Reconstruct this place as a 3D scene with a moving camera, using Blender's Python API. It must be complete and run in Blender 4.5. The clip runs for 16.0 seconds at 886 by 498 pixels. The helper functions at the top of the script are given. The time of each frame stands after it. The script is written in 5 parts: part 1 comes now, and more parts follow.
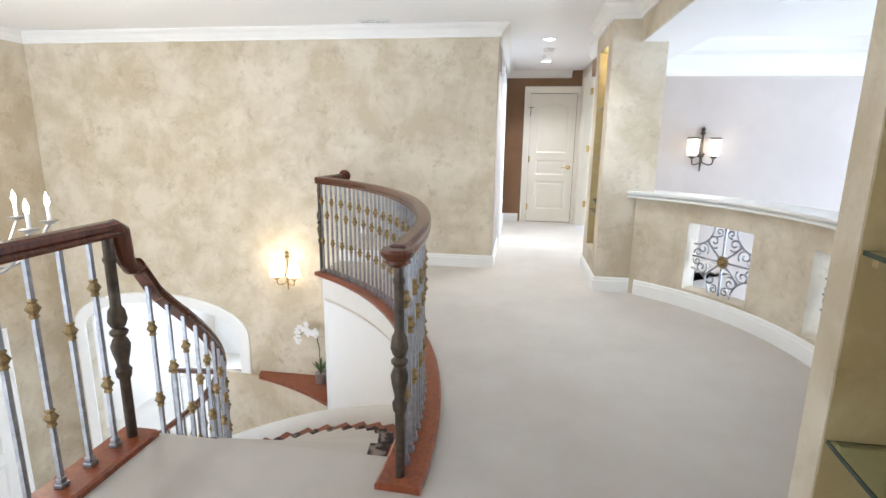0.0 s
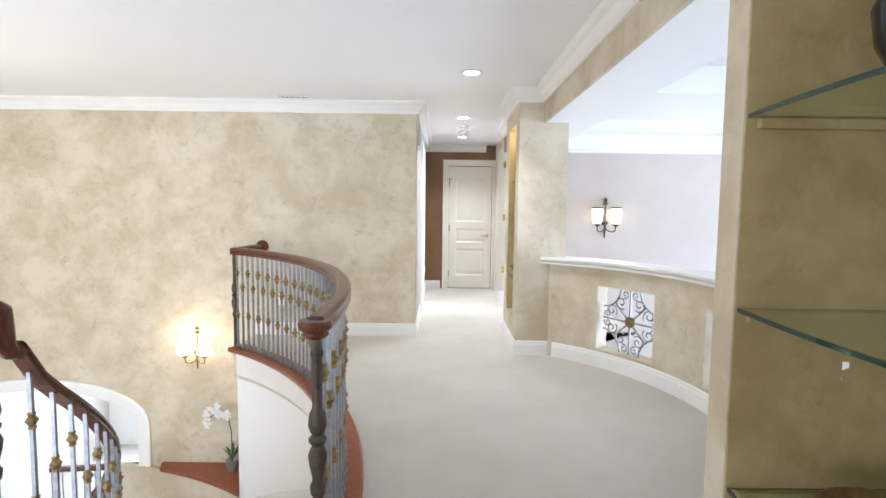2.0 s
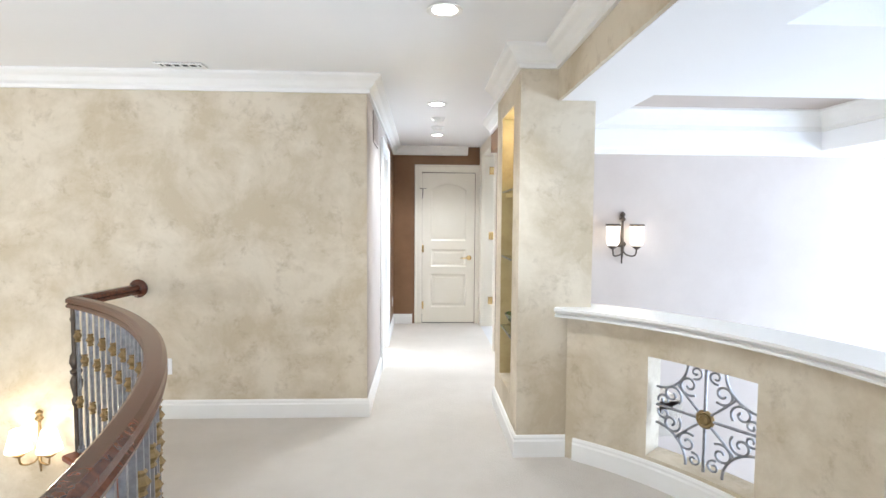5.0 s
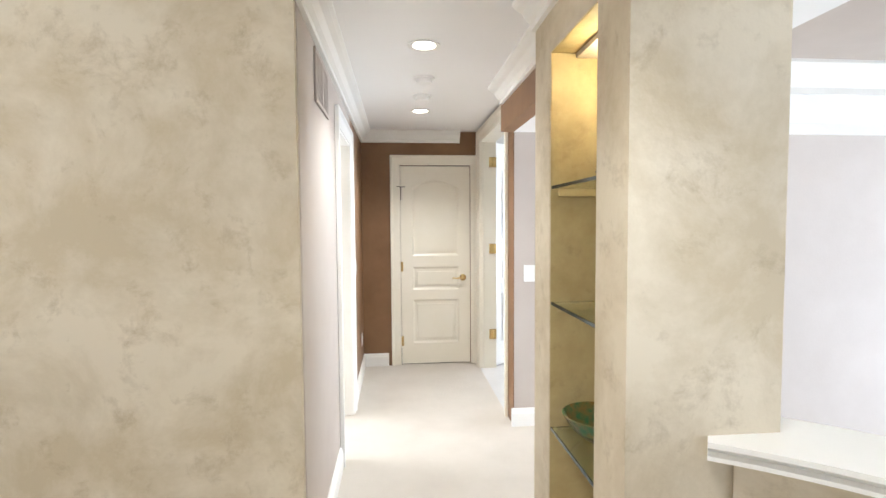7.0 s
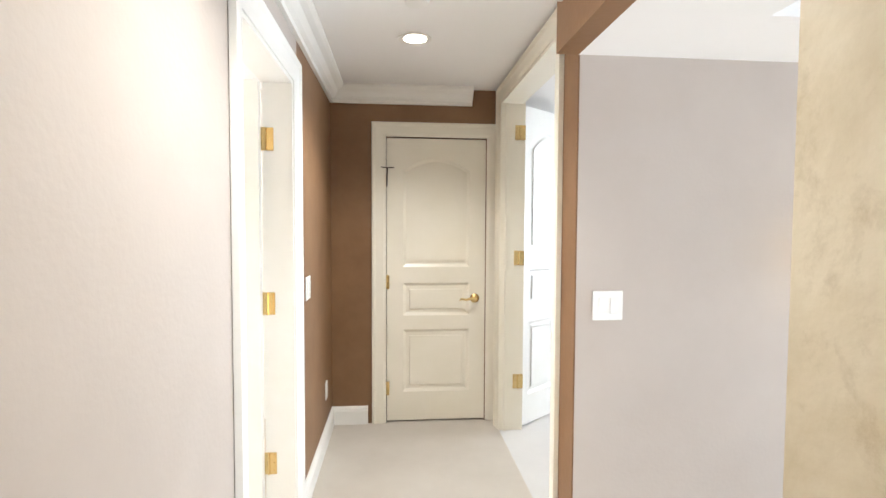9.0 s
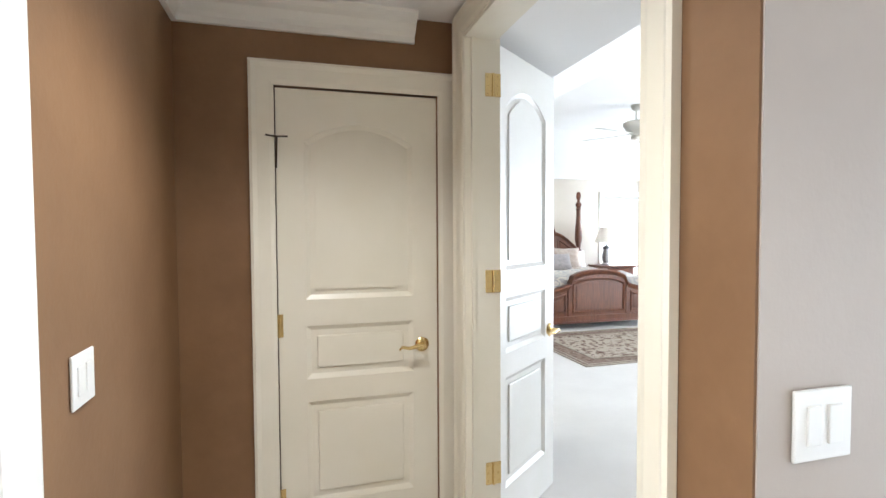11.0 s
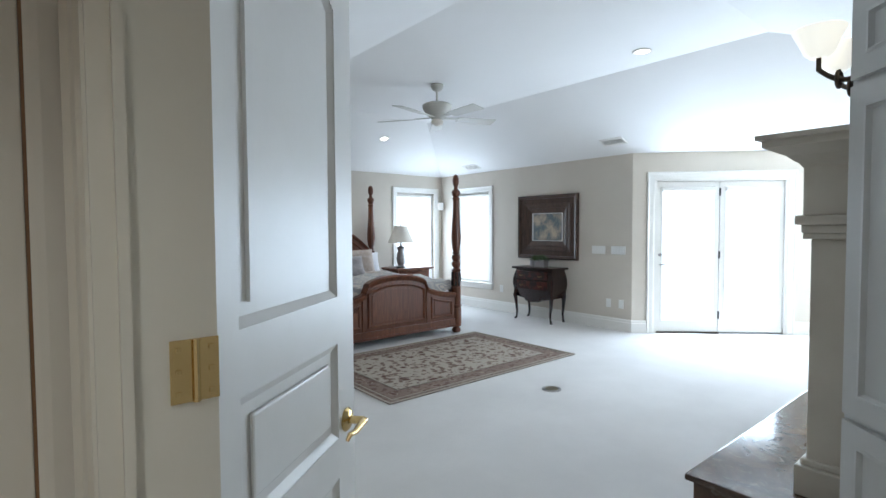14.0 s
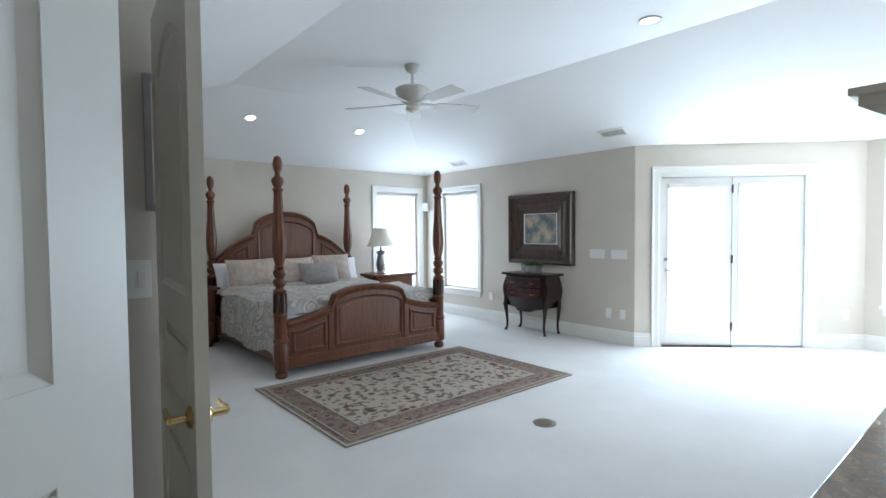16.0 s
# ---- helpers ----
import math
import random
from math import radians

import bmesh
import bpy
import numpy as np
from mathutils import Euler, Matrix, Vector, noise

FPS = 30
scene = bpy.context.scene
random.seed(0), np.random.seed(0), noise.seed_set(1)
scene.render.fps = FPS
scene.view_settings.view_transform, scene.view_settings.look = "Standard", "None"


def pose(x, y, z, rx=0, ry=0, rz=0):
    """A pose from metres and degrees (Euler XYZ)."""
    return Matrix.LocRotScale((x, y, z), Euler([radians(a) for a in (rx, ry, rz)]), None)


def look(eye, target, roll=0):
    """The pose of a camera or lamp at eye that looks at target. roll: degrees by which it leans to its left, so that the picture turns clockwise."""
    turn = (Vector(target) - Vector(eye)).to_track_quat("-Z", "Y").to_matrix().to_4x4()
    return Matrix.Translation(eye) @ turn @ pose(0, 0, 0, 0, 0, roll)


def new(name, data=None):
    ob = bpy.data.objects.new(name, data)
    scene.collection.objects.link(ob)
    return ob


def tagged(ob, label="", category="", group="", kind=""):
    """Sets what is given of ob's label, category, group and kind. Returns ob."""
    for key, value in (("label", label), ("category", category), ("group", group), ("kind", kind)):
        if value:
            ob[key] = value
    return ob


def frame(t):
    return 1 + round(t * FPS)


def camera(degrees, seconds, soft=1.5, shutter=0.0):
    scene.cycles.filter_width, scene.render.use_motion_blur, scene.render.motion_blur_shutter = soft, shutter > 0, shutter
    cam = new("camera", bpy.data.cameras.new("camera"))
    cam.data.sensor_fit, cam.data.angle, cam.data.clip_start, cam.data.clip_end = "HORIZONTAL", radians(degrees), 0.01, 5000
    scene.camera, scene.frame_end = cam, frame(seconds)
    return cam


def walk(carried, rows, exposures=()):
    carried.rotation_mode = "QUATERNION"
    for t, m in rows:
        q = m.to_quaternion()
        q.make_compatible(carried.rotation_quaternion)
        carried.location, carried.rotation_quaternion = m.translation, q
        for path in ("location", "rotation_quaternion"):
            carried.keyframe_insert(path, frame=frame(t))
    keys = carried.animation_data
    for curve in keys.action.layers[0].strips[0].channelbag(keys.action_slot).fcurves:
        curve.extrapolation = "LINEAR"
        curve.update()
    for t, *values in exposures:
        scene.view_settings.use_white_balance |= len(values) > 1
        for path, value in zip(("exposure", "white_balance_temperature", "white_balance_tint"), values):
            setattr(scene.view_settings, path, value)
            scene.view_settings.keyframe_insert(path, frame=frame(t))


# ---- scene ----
cam = camera(82.7, 16.0)
PATH = [
    (0, (0.196, -0.15, 1.301), (-0.085, 1.785, 0.879), 0.8),
    (0.5, (0.22, -0.158, 1.307), (0.052, 1.805, 0.967), 0.7),
    (1, (0.214, -0.175, 1.305), (0.13, 1.806, 1.041), 0.7),
    (1.5, (0.226, -0.179, 1.315), (0.198, 1.811, 1.114), 0.6),
    (2, (0.218, -0.179, 1.311), (0.229, 1.815, 1.158), 0.7),
    (2.5, (0.208, -0.133, 1.313), (0.249, 1.861, 1.174), 0.6),
    (3, (0.21, 0.06, 1.324), (0.27, 2.054, 1.186), 0.6),
    (3.5, (0.249, 0.347, 1.342), (0.317, 2.342, 1.223), 0.5),
    (4, (0.271, 0.675, 1.359), (0.349, 2.67, 1.247), 0.6),
    (4.5, (0.318, 1.038, 1.363), (0.4, 3.034, 1.262), 0.5),
    (4.7, (0.352, 1.2, 1.379), (0.431, 3.196, 1.269), 0.4),
    (6.8, (0.303, 2.935, 1.468), (0.484, 4.924, 1.349), -0.0),
    (7, (0.324, 3.111, 1.476), (0.502, 5.1, 1.368), -0.4),
    (7.5, (0.387, 3.554, 1.436), (0.558, 5.545, 1.348), -0.1),
    (8, (0.427, 3.933, 1.412), (0.593, 5.925, 1.329), 0.2),
    (8.2, (0.429, 4.076, 1.418), (0.596, 6.067, 1.324), 0.3),
    (10.3, (0.423, 5.585, 1.425), (0.758, 7.555, 1.349), -0.3),
    (10.5, (0.439, 5.715, 1.423), (0.829, 7.675, 1.352), -0.2),
    (11, (0.445, 5.991, 1.428), (0.994, 7.912, 1.356), -0.3),
    (11.4, (0.451, 6.215, 1.43), (1.152, 8.086, 1.352), -0.2),
    (11.5, (0.466, 6.267, 1.43), (1.205, 8.124, 1.353), -0.3),
    (12, (0.544, 6.481, 1.424), (1.468, 8.253, 1.35), -0.3),
    (12.2, (0.593, 6.562, 1.429), (1.585, 8.298, 1.352), -0.2),
    (12.5, (0.65, 6.673, 1.424), (1.722, 8.36, 1.348), -0.2),
    (13, (0.767, 6.833, 1.415), (1.939, 8.452, 1.342), -0.3),
    (13.5, (0.897, 7.01, 1.424), (2.149, 8.568, 1.35), -0.2),
    (14, (1.063, 7.199, 1.426), (2.341, 8.736, 1.346), -0.3),
    (14.5, (1.25, 7.374, 1.436), (2.533, 8.906, 1.357), -0.4),
    (15, (1.412, 7.515, 1.421), (2.7, 9.043, 1.345), -0.4),
    (15.5, (1.554, 7.609, 1.421), (2.848, 9.132, 1.348), -0.4),
    (16, (1.678, 7.658, 1.425), (2.971, 9.182, 1.354), -0.5),
]

walk(cam, [(t, look(eye, target, roll)) for t, eye, target, roll in PATH],
     [(0.0, 0.26, 5350, 9), (4.7, 0.30, 5350, 9), (7.0, 0.2, 5800, 9), (8.2, 0.16, 6050, 9), (10.5, -0.02, 5880, 8), (11.5, -0.36, 5850, 8), (12.2, -0.62, 5800, 7), (13.2, -1.15, 5680, 6), (14.5, -1.55, 5480, 5), (16.0, -1.46, 5520, 5)])

# ---- world and light ----
world = bpy.data.worlds.new("world")
scene.world = world
world.use_nodes = True
sky = world.node_tree.nodes.new("ShaderNodeTexSky")
sky.sky_type = "NISHITA"
sky.sun_disc = False
sky.sun_elevation, sky.sun_rotation = radians(40), radians(120)
world.node_tree.links.new(sky.outputs[0], world.node_tree.nodes["Background"].inputs[0])
world.node_tree.nodes["Background"].inputs[1].default_value = 0.1
sun_data = bpy.data.lights.new("sun", "SUN")
sun_data.energy, sun_data.angle, sun_data.color = 2.5, radians(0.5), (1, .95, .88)
new("sun", sun_data).matrix_world = pose(20, -5, 20, 50, 0, 60)


def area(name, eye, target, sx, sy, watts, colour=(1, 1, 1), spread=180):
    d = bpy.data.lights.new(name, "AREA")
    d.shape, d.size, d.size_y, d.energy, d.color, d.spread = "RECTANGLE", sx, sy, watts, colour, radians(spread)
    ob = new(name, d)
    ob.matrix_world = look(eye, target)
    return ob


def bulb(name, at, watts, colour=(1, .72, .42), r=.03):
    d = bpy.data.lights.new(name, "POINT")
    d.energy, d.color, d.shadow_soft_size = watts, colour, r
    ob = new(name, d)
    ob.location = at
    return ob


def can_light(name, at, watts, colour=(1, .95, .87)):
    d = bpy.data.lights.new(name, "SPOT")
    d.energy, d.color, d.shadow_soft_size, d.spot_size, d.spot_blend = watts, colour, .06, radians(126), .8
    ob = new(name, d)
    ob.location = at
    return ob


DAY = (.86, .93, 1)
area("great_room_window_light", (7.3, 3.6, .2), (0, 3.6, .2), 5.0, 3.6, 430, DAY)
area("foyer_window_light", (-3.0, -3.4, -.2), (-3.0, 5, -.2), 4.0, 3.6, 290, (.96, .98, 1))
area("arch_room_window_light", (-3.6, 8.4, -1.6), (-3.6, 5, -1.6), 1.6, 1.9, 130, DAY)
area("side_room_window_light", (-3.3, 7.0, 1.3), (0, 7.0, 1.3), 1.6, 1.6, 150, (1, .98, .95))
# Added fill without a fixture, afloat in the great room to brighten the passage.
area("passage_fill_light", (4.2, -1.0, 1.2), (2.0, 4, .8), 2.0, 1.6, 65, DAY)

# ---- materials ----
def material(name, col, rough=.6, metal=0.0, col2=None, scale=3.0, amount=.5, bump=0.0, bscale=60.0, detail=6.0, spec=.5, ramp=(.35, .65), emit=0.0):
    m = bpy.data.materials.new(name)
    m.use_nodes = True
    nt = m.node_tree
    b = nt.nodes["Principled BSDF"]
    b.inputs["Base Color"].default_value = (*col, 1)
    b.inputs["Roughness"].default_value = rough
    b.inputs["Metallic"].default_value = metal
    b.inputs["Specular IOR Level"].default_value = spec
    if emit:
        b.inputs["Emission Color"].default_value = (*col, 1)
        b.inputs["Emission Strength"].default_value = emit
    tc = nt.nodes.new("ShaderNodeNewGeometry")
    if col2:
        n = nt.nodes.new("ShaderNodeTexNoise")
        n.inputs["Scale"].default_value, n.inputs["Detail"].default_value = scale, detail
        n.inputs["Roughness"].default_value = .62
        nt.links.new(tc.outputs["Position"], n.inputs["Vector"])
        r = nt.nodes.new("ShaderNodeValToRGB")
        r.color_ramp.elements[0].position, r.color_ramp.elements[1].position = ramp
        r.color_ramp.elements[0].color, r.color_ramp.elements[1].color = (*col, 1), (*col2, 1)
        nt.links.new(n.outputs["Fac"], r.inputs["Fac"])
        nt.links.new(r.outputs["Color"], b.inputs["Base Color"])
    if bump:
        n2 = nt.nodes.new("ShaderNodeTexNoise")
        n2.inputs["Scale"].default_value, n2.inputs["Detail"].default_value = bscale, 4
        nt.links.new(tc.outputs["Position"], n2.inputs["Vector"])
        bp = nt.nodes.new("ShaderNodeBump")
        bp.inputs["Strength"].default_value, bp.inputs["Distance"].default_value = bump, .01
        nt.links.new(n2.outputs["Fac"], bp.inputs["Height"])
        nt.links.new(bp.outputs["Normal"], b.inputs["Normal"])
    return m


def plaster_material(name, light, mid, dark):
    """Trowelled faux-finish plaster: wide clouds, small worn flecks, shallow trowel relief."""
    m = material(name, light, .62, bump=.25, bscale=18, spec=.35)
    nt = m.node_tree
    b = nt.nodes["Principled BSDF"]
    geo = nt.nodes.new("ShaderNodeNewGeometry")
    big = nt.nodes.new("ShaderNodeTexNoise")
    big.inputs["Scale"].default_value, big.inputs["Detail"].default_value, big.inputs["Distortion"].default_value = 2.4, 10, .25
    big.inputs["Roughness"].default_value = .65
    small = nt.nodes.new("ShaderNodeTexNoise")
    small.inputs["Scale"].default_value, small.inputs["Detail"].default_value, small.inputs["Distortion"].default_value = 7.5, 10, .25
    small.inputs["Roughness"].default_value = .7
    for n in (big, small):
        nt.links.new(geo.outputs["Position"], n.inputs["Vector"])
    r1 = nt.nodes.new("ShaderNodeValToRGB")
    r1.color_ramp.elements[0].position, r1.color_ramp.elements[1].position = .40, .60
    r1.color_ramp.elements[0].color, r1.color_ramp.elements[1].color = (*mid, 1), (*light, 1)
    r2 = nt.nodes.new("ShaderNodeValToRGB")
    r2.color_ramp.elements[0].position, r2.color_ramp.elements[1].position = .55, .74
    r2.color_ramp.elements[0].color, r2.color_ramp.elements[1].color = (0, 0, 0, 1), (.6, .6, .6, 1)
    mix = nt.nodes.new("ShaderNodeMixRGB")
    mix.inputs[2].default_value = (*dark, 1)
    nt.links.new(big.outputs["Fac"], r1.inputs["Fac"])
    nt.links.new(small.outputs["Fac"], r2.inputs["Fac"])
    nt.links.new(r2.outputs["Color"], mix.inputs[0])
    nt.links.new(r1.outputs["Color"], mix.inputs[1])
    nt.links.new(mix.outputs[0], b.inputs["Base Color"])
    return m


def wood_material(name, a, b_, rough=.3, stretch=(14, 14, 1.5)):
    m = material(name, a, rough, spec=.5)
    nt = m.node_tree
    b = nt.nodes["Principled BSDF"]
    tc = nt.nodes.new("ShaderNodeTexCoord")
    mp = nt.nodes.new("ShaderNodeMapping")
    mp.inputs["Scale"].default_value = stretch
    n = nt.nodes.new("ShaderNodeTexNoise")
    n.inputs["Scale"].default_value, n.inputs["Detail"].default_value, n.inputs["Distortion"].default_value = 2.2, 8, 1.5
    r = nt.nodes.new("ShaderNodeValToRGB")
    r.color_ramp.elements[0].position, r.color_ramp.elements[1].position = .3, .7
    r.color_ramp.elements[0].color, r.color_ramp.elements[1].color = (*a, 1), (*b_, 1)
    nt.links.new(tc.outputs["Object"], mp.inputs["Vector"])
    nt.links.new(mp.outputs["Vector"], n.inputs["Vector"])
    nt.links.new(n.outputs["Fac"], r.inputs["Fac"])
    nt.links.new(r.outputs["Color"], b.inputs["Base Color"])
    return m


PLASTER = plaster_material("faux_plaster", (.635, .56, .43), (.50, .42, .29), (.31, .235, .14))
# Golden niche plaster, its colour also darkened for the shade inside the niches.
NICHE_SHADED = plaster_material("shaded_golden_plaster", (.46, .36, .17), (.36, .265, .11), (.22, .15, .06))
BROWN = material("brown_wall_paint", (.19, .098, .042), .55, col2=(.24, .13, .06), scale=2.2, bump=.1, bscale=40)
PINK = material("taupe_wall_paint", (.465, .405, .355), .6, col2=(.51, .45, .40), scale=1.5, bump=.08, bscale=60)
GREIGE = material("greige_wall_paint", (.61, .555, .475), .6, col2=(.65, .595, .515), scale=1.2, bump=.08, bscale=70)
CEIL = material("ceiling_paint", (.86, .85, .84), .7, col2=(.88, .87, .86), scale=.8, bump=.06, bscale=80)
TRIM = material("white_trim_paint", (.80, .78, .73), .35, col2=(.83, .81, .77), scale=4, bump=.03, bscale=30)
CREAM = material("cream_door_paint", (.78, .73, .61), .35, col2=(.81, .76, .65), scale=3, bump=.04, bscale=25)
CARPET = material("beige_carpet", (.66, .60, .52), .95, col2=(.73, .67, .59), scale=1.6, bump=.8, bscale=420, spec=.1)
CARPET_B = material("pale_carpet", (.66, .64, .62), .95, col2=(.72, .70, .68), scale=1.3, bump=.35, bscale=420, spec=.1)
WOOD = wood_material("cherry_wood", (.16, .035, .012), (.27, .075, .025), .28)
RAILWOOD = wood_material("dark_cherry_rail", (.055, .016, .008), (.13, .038, .015), .22)
BEDWOOD = wood_material("carved_cherry", (.075, .022, .009), (.17, .058, .024), .35)
DARKWOOD = wood_material("dark_lacquer_wood", (.012, .006, .005), (.032, .012, .009), .25)
FRAMEWOOD = wood_material("walnut_frame", (.04, .022, .015), (.10, .06, .042), .35)
IRON = material("pewter_iron", (.36, .36, .37), .42, .8, (.24, .24, .25), 30, bump=.15, bscale=90)
BLACKIRON = material("dark_iron", (.06, .045, .035), .5, .6, (.11, .085, .06), 25, bump=.2, bscale=80)
GOLD = material("antique_gold", (.33, .235, .11), .5, .7, (.22, .15, .06), 40, bump=.2, bscale=90)
BRASS = material("polished_brass", (.74, .56, .26), .22, 1.0)
# Near-black for shaded gaps and vent slots, and for the french-door hinges.
DARK_GAP_METAL = material("dark_slot", (.05, .045, .04), .7)
PLASTIC = material("white_plastic", (.82, .81, .78), .35)
STONE = plaster_material("emperador_marble", (.12, .075, .05), (.07, .045, .03), (.33, .27, .21))
STONE.node_tree.nodes["Principled BSDF"].inputs["Roughness"].default_value = .12
STONE.node_tree.nodes["Bump"].inputs["Strength"].default_value = .03
for _n in STONE.node_tree.nodes:
    if _n.type == "TEX_NOISE" and _n.inputs["Distortion"].default_value > 0:
        _n.inputs["Scale"].default_value *= 2.2
        _n.inputs["Distortion"].default_value = 1.2
MANTEL = material("cream_mantel_paint", (.62, .57, .48), .5, col2=(.66, .61, .52), scale=4, bump=.05, bscale=50)
CABINET = material("cabinet_paint", (.58, .58, .56), .4, col2=(.61, .61, .59), scale=3, bump=.03)
BULB = material("lit_bulb", (1, .82, .55), .4, emit=14)
LIT = material("lit_can_lens", (1, .95, .86), .4, emit=6)
SHADE = material("frosted_lit_glass", (1, .90, .74), .4, emit=2.2)
LINEN = material("linen_shade", (.74, .69, .60), .8, col2=(.79, .74, .66), scale=30)
# Emission stands in for daylight coming through blinds and the lower window.
GLOWBLIND = material("daylight_glow_white", (.86, .88, .9), .8, emit=1.6)
RUNNER = material("dark_runner_border", (.035, .022, .02), .95, col2=(.28, .22, .17), scale=22, ramp=(.5, .6), bump=.5, bscale=300)
LEAF = material("green_foliage", (.05, .09, .03), .5, col2=(.10, .15, .05), scale=20)
PETAL = material("white_petal", (.82, .80, .78), .6)
GREYMETAL = material("grey_metal_vase", (.35, .34, .33), .35, .7)
FANWHITE = material("fan_ivory", (.55, .53, .48), .4)
GLASS = bpy.data.materials.new("clear_glass")
GLASS.use_nodes = True
_g = GLASS.node_tree.nodes["Principled BSDF"]
_g.inputs["Transmission Weight"].default_value, _g.inputs["Roughness"].default_value = 1, .0
_g.inputs["Base Color"].default_value = (.86, .95, .90, 1)
GLASSEDGE = material("green_glass_edge", (.012, .036, .027), .1)
DUVET = material("patterned_duvet", (.34, .35, .37), .8, bump=.3, bscale=140)
_nt = DUVET.node_tree
_geo = _nt.nodes.new("ShaderNodeNewGeometry")
_warp = _nt.nodes.new("ShaderNodeTexNoise")
_warp.inputs["Scale"].default_value, _warp.inputs["Detail"].default_value = 3.2, 3
_add = _nt.nodes.new("ShaderNodeVectorMath")
_add.operation = "MULTIPLY_ADD"
_add.inputs[1].default_value = (.35, .35, .35)
_nt.links.new(_geo.outputs["Position"], _warp.inputs["Vector"])
_nt.links.new(_warp.outputs["Color"], _add.inputs[0])
_nt.links.new(_geo.outputs["Position"], _add.inputs[2])
_cell = _nt.nodes.new("ShaderNodeTexVoronoi")
_cell.inputs["Scale"].default_value = 5.5
_nt.links.new(_add.outputs[0], _cell.inputs["Vector"])
_ramp = _nt.nodes.new("ShaderNodeValToRGB")
_ramp.color_ramp.interpolation = "EASE"
for _k, (_p, _c) in enumerate(((.0, (.33, .32, .31)), (.22, (.55, .49, .41)), (.30, (.27, .28, .29)), (.42, (.60, .54, .46)), (.52, (.34, .34, .34)), (.75, (.48, .45, .41)))):
    _e = _ramp.color_ramp.elements[_k] if _k < 2 else _ramp.color_ramp.elements.new(_p)
    _e.position, _e.color = _p, (*_c, 1)
_nt.links.new(_cell.outputs["Distance"], _ramp.inputs["Fac"])
_nt.links.new(_ramp.outputs["Color"], _nt.nodes["Principled BSDF"].inputs["Base Color"])
PILLOW = material("cream_pillow", (.38, .31, .26), .8, col2=(.50, .43, .37), scale=14, bump=.3, bscale=40)
PILLOW_G = material("grey_pillow", (.25, .23, .23), .75, col2=(.34, .31, .30), scale=16, bump=.3, bscale=40)
SHEET = material("white_sheet", (.72, .71, .73), .85, col2=(.77, .76, .78), scale=6)


# ---- mesh helpers ----
def obj(name, bm, mat, parent=None, label="", smooth=False):
    me = bpy.data.meshes.new(name)
    bmesh.ops.recalc_face_normals(bm, faces=bm.faces)
    bm.to_mesh(me)
    bm.free()
    for mm in (mat if isinstance(mat, (list, tuple)) else (mat,)):
        me.materials.append(mm)
    if smooth:
        me.shade_smooth()
        me.set_sharp_from_angle(angle=radians(38))
    ob = new(name, me)
    if parent:
        ob.parent = parent
    if label:
        tagged(ob, label)
    return ob


def part(name, bm, mat, parent, label="", smooth=False):
    return obj(name, bm, mat, parent, label, smooth)


def thing(name, label, category, at=None, group="", kind=""):
    ob = new(name)
    ob.empty_display_size = .1
    if at is not None:
        ob.matrix_world = at
    return tagged(ob, label, category, group, kind)


def structure(ob, label, category="wall"):
    return tagged(ob, label, category, kind="structure")


def box(bm, x0, x1, y0, y1, z0, z1, bevel=0.0):
    m = Matrix.Translation(((x0 + x1) / 2, (y0 + y1) / 2, (z0 + z1) / 2)) @ Matrix.Diagonal((abs(x1 - x0), abs(y1 - y0), abs(z1 - z0), 1))
    r = bmesh.ops.create_cube(bm, size=1, matrix=m)
    if bevel:
        es = list({e for v in r["verts"] for e in v.link_edges})
        bmesh.ops.bevel(bm, geom=es, offset=bevel, segments=2, affect="EDGES", profile=.5)
    return bm


def boxm(*a, **k):
    return box(bmesh.new(), *a, **k)


def lathe(profile, segs=16, bm=None, at=(0, 0, 0)):
    bm = bm or bmesh.new()
    rings = []
    for r, z in profile:
        rings.append([bm.verts.new((at[0] + r * math.cos(2 * math.pi * k / segs), at[1] + r * math.sin(2 * math.pi * k / segs), at[2] + z)) for k in range(segs)])
    for a, b in zip(rings, rings[1:]):
        for k in range(segs):
            bm.faces.new((a[k], a[(k + 1) % segs], b[(k + 1) % segs], b[k]))
    bm.faces.new(rings[0][::-1])
    bm.faces.new(rings[-1])
    return bm


def tube(points, r, bm=None, segs=6):
    """A round bar along the points; r may be a number or one radius a point."""
    bm = bm or bmesh.new()
    pts = [Vector(p) for p in points]
    rings = []
    for i, p in enumerate(pts):
        t = (pts[min(i + 1, len(pts) - 1)] - pts[max(i - 1, 0)]).normalized()
        u = t.cross(Vector((0, 0, 1)))
        if u.length < .05:
            u = t.cross(Vector((1, 0, 0)))
        u.normalize()
        v = t.cross(u)
        if rings and u.dot(last) < 0:
            u, v = -u, -v
        last = u
        rr = r if isinstance(r, (int, float)) else r[i]
        rings.append([bm.verts.new(p + rr * (math.cos(2 * math.pi * k / segs) * u + math.sin(2 * math.pi * k / segs) * v)) for k in range(segs)])
    for a, b in zip(rings, rings[1:]):
        for k in range(segs):
            bm.faces.new((a[k], a[(k + 1) % segs], b[(k + 1) % segs], b[k]))
    bm.faces.new(rings[0][::-1])
    bm.faces.new(rings[-1])
    return bm


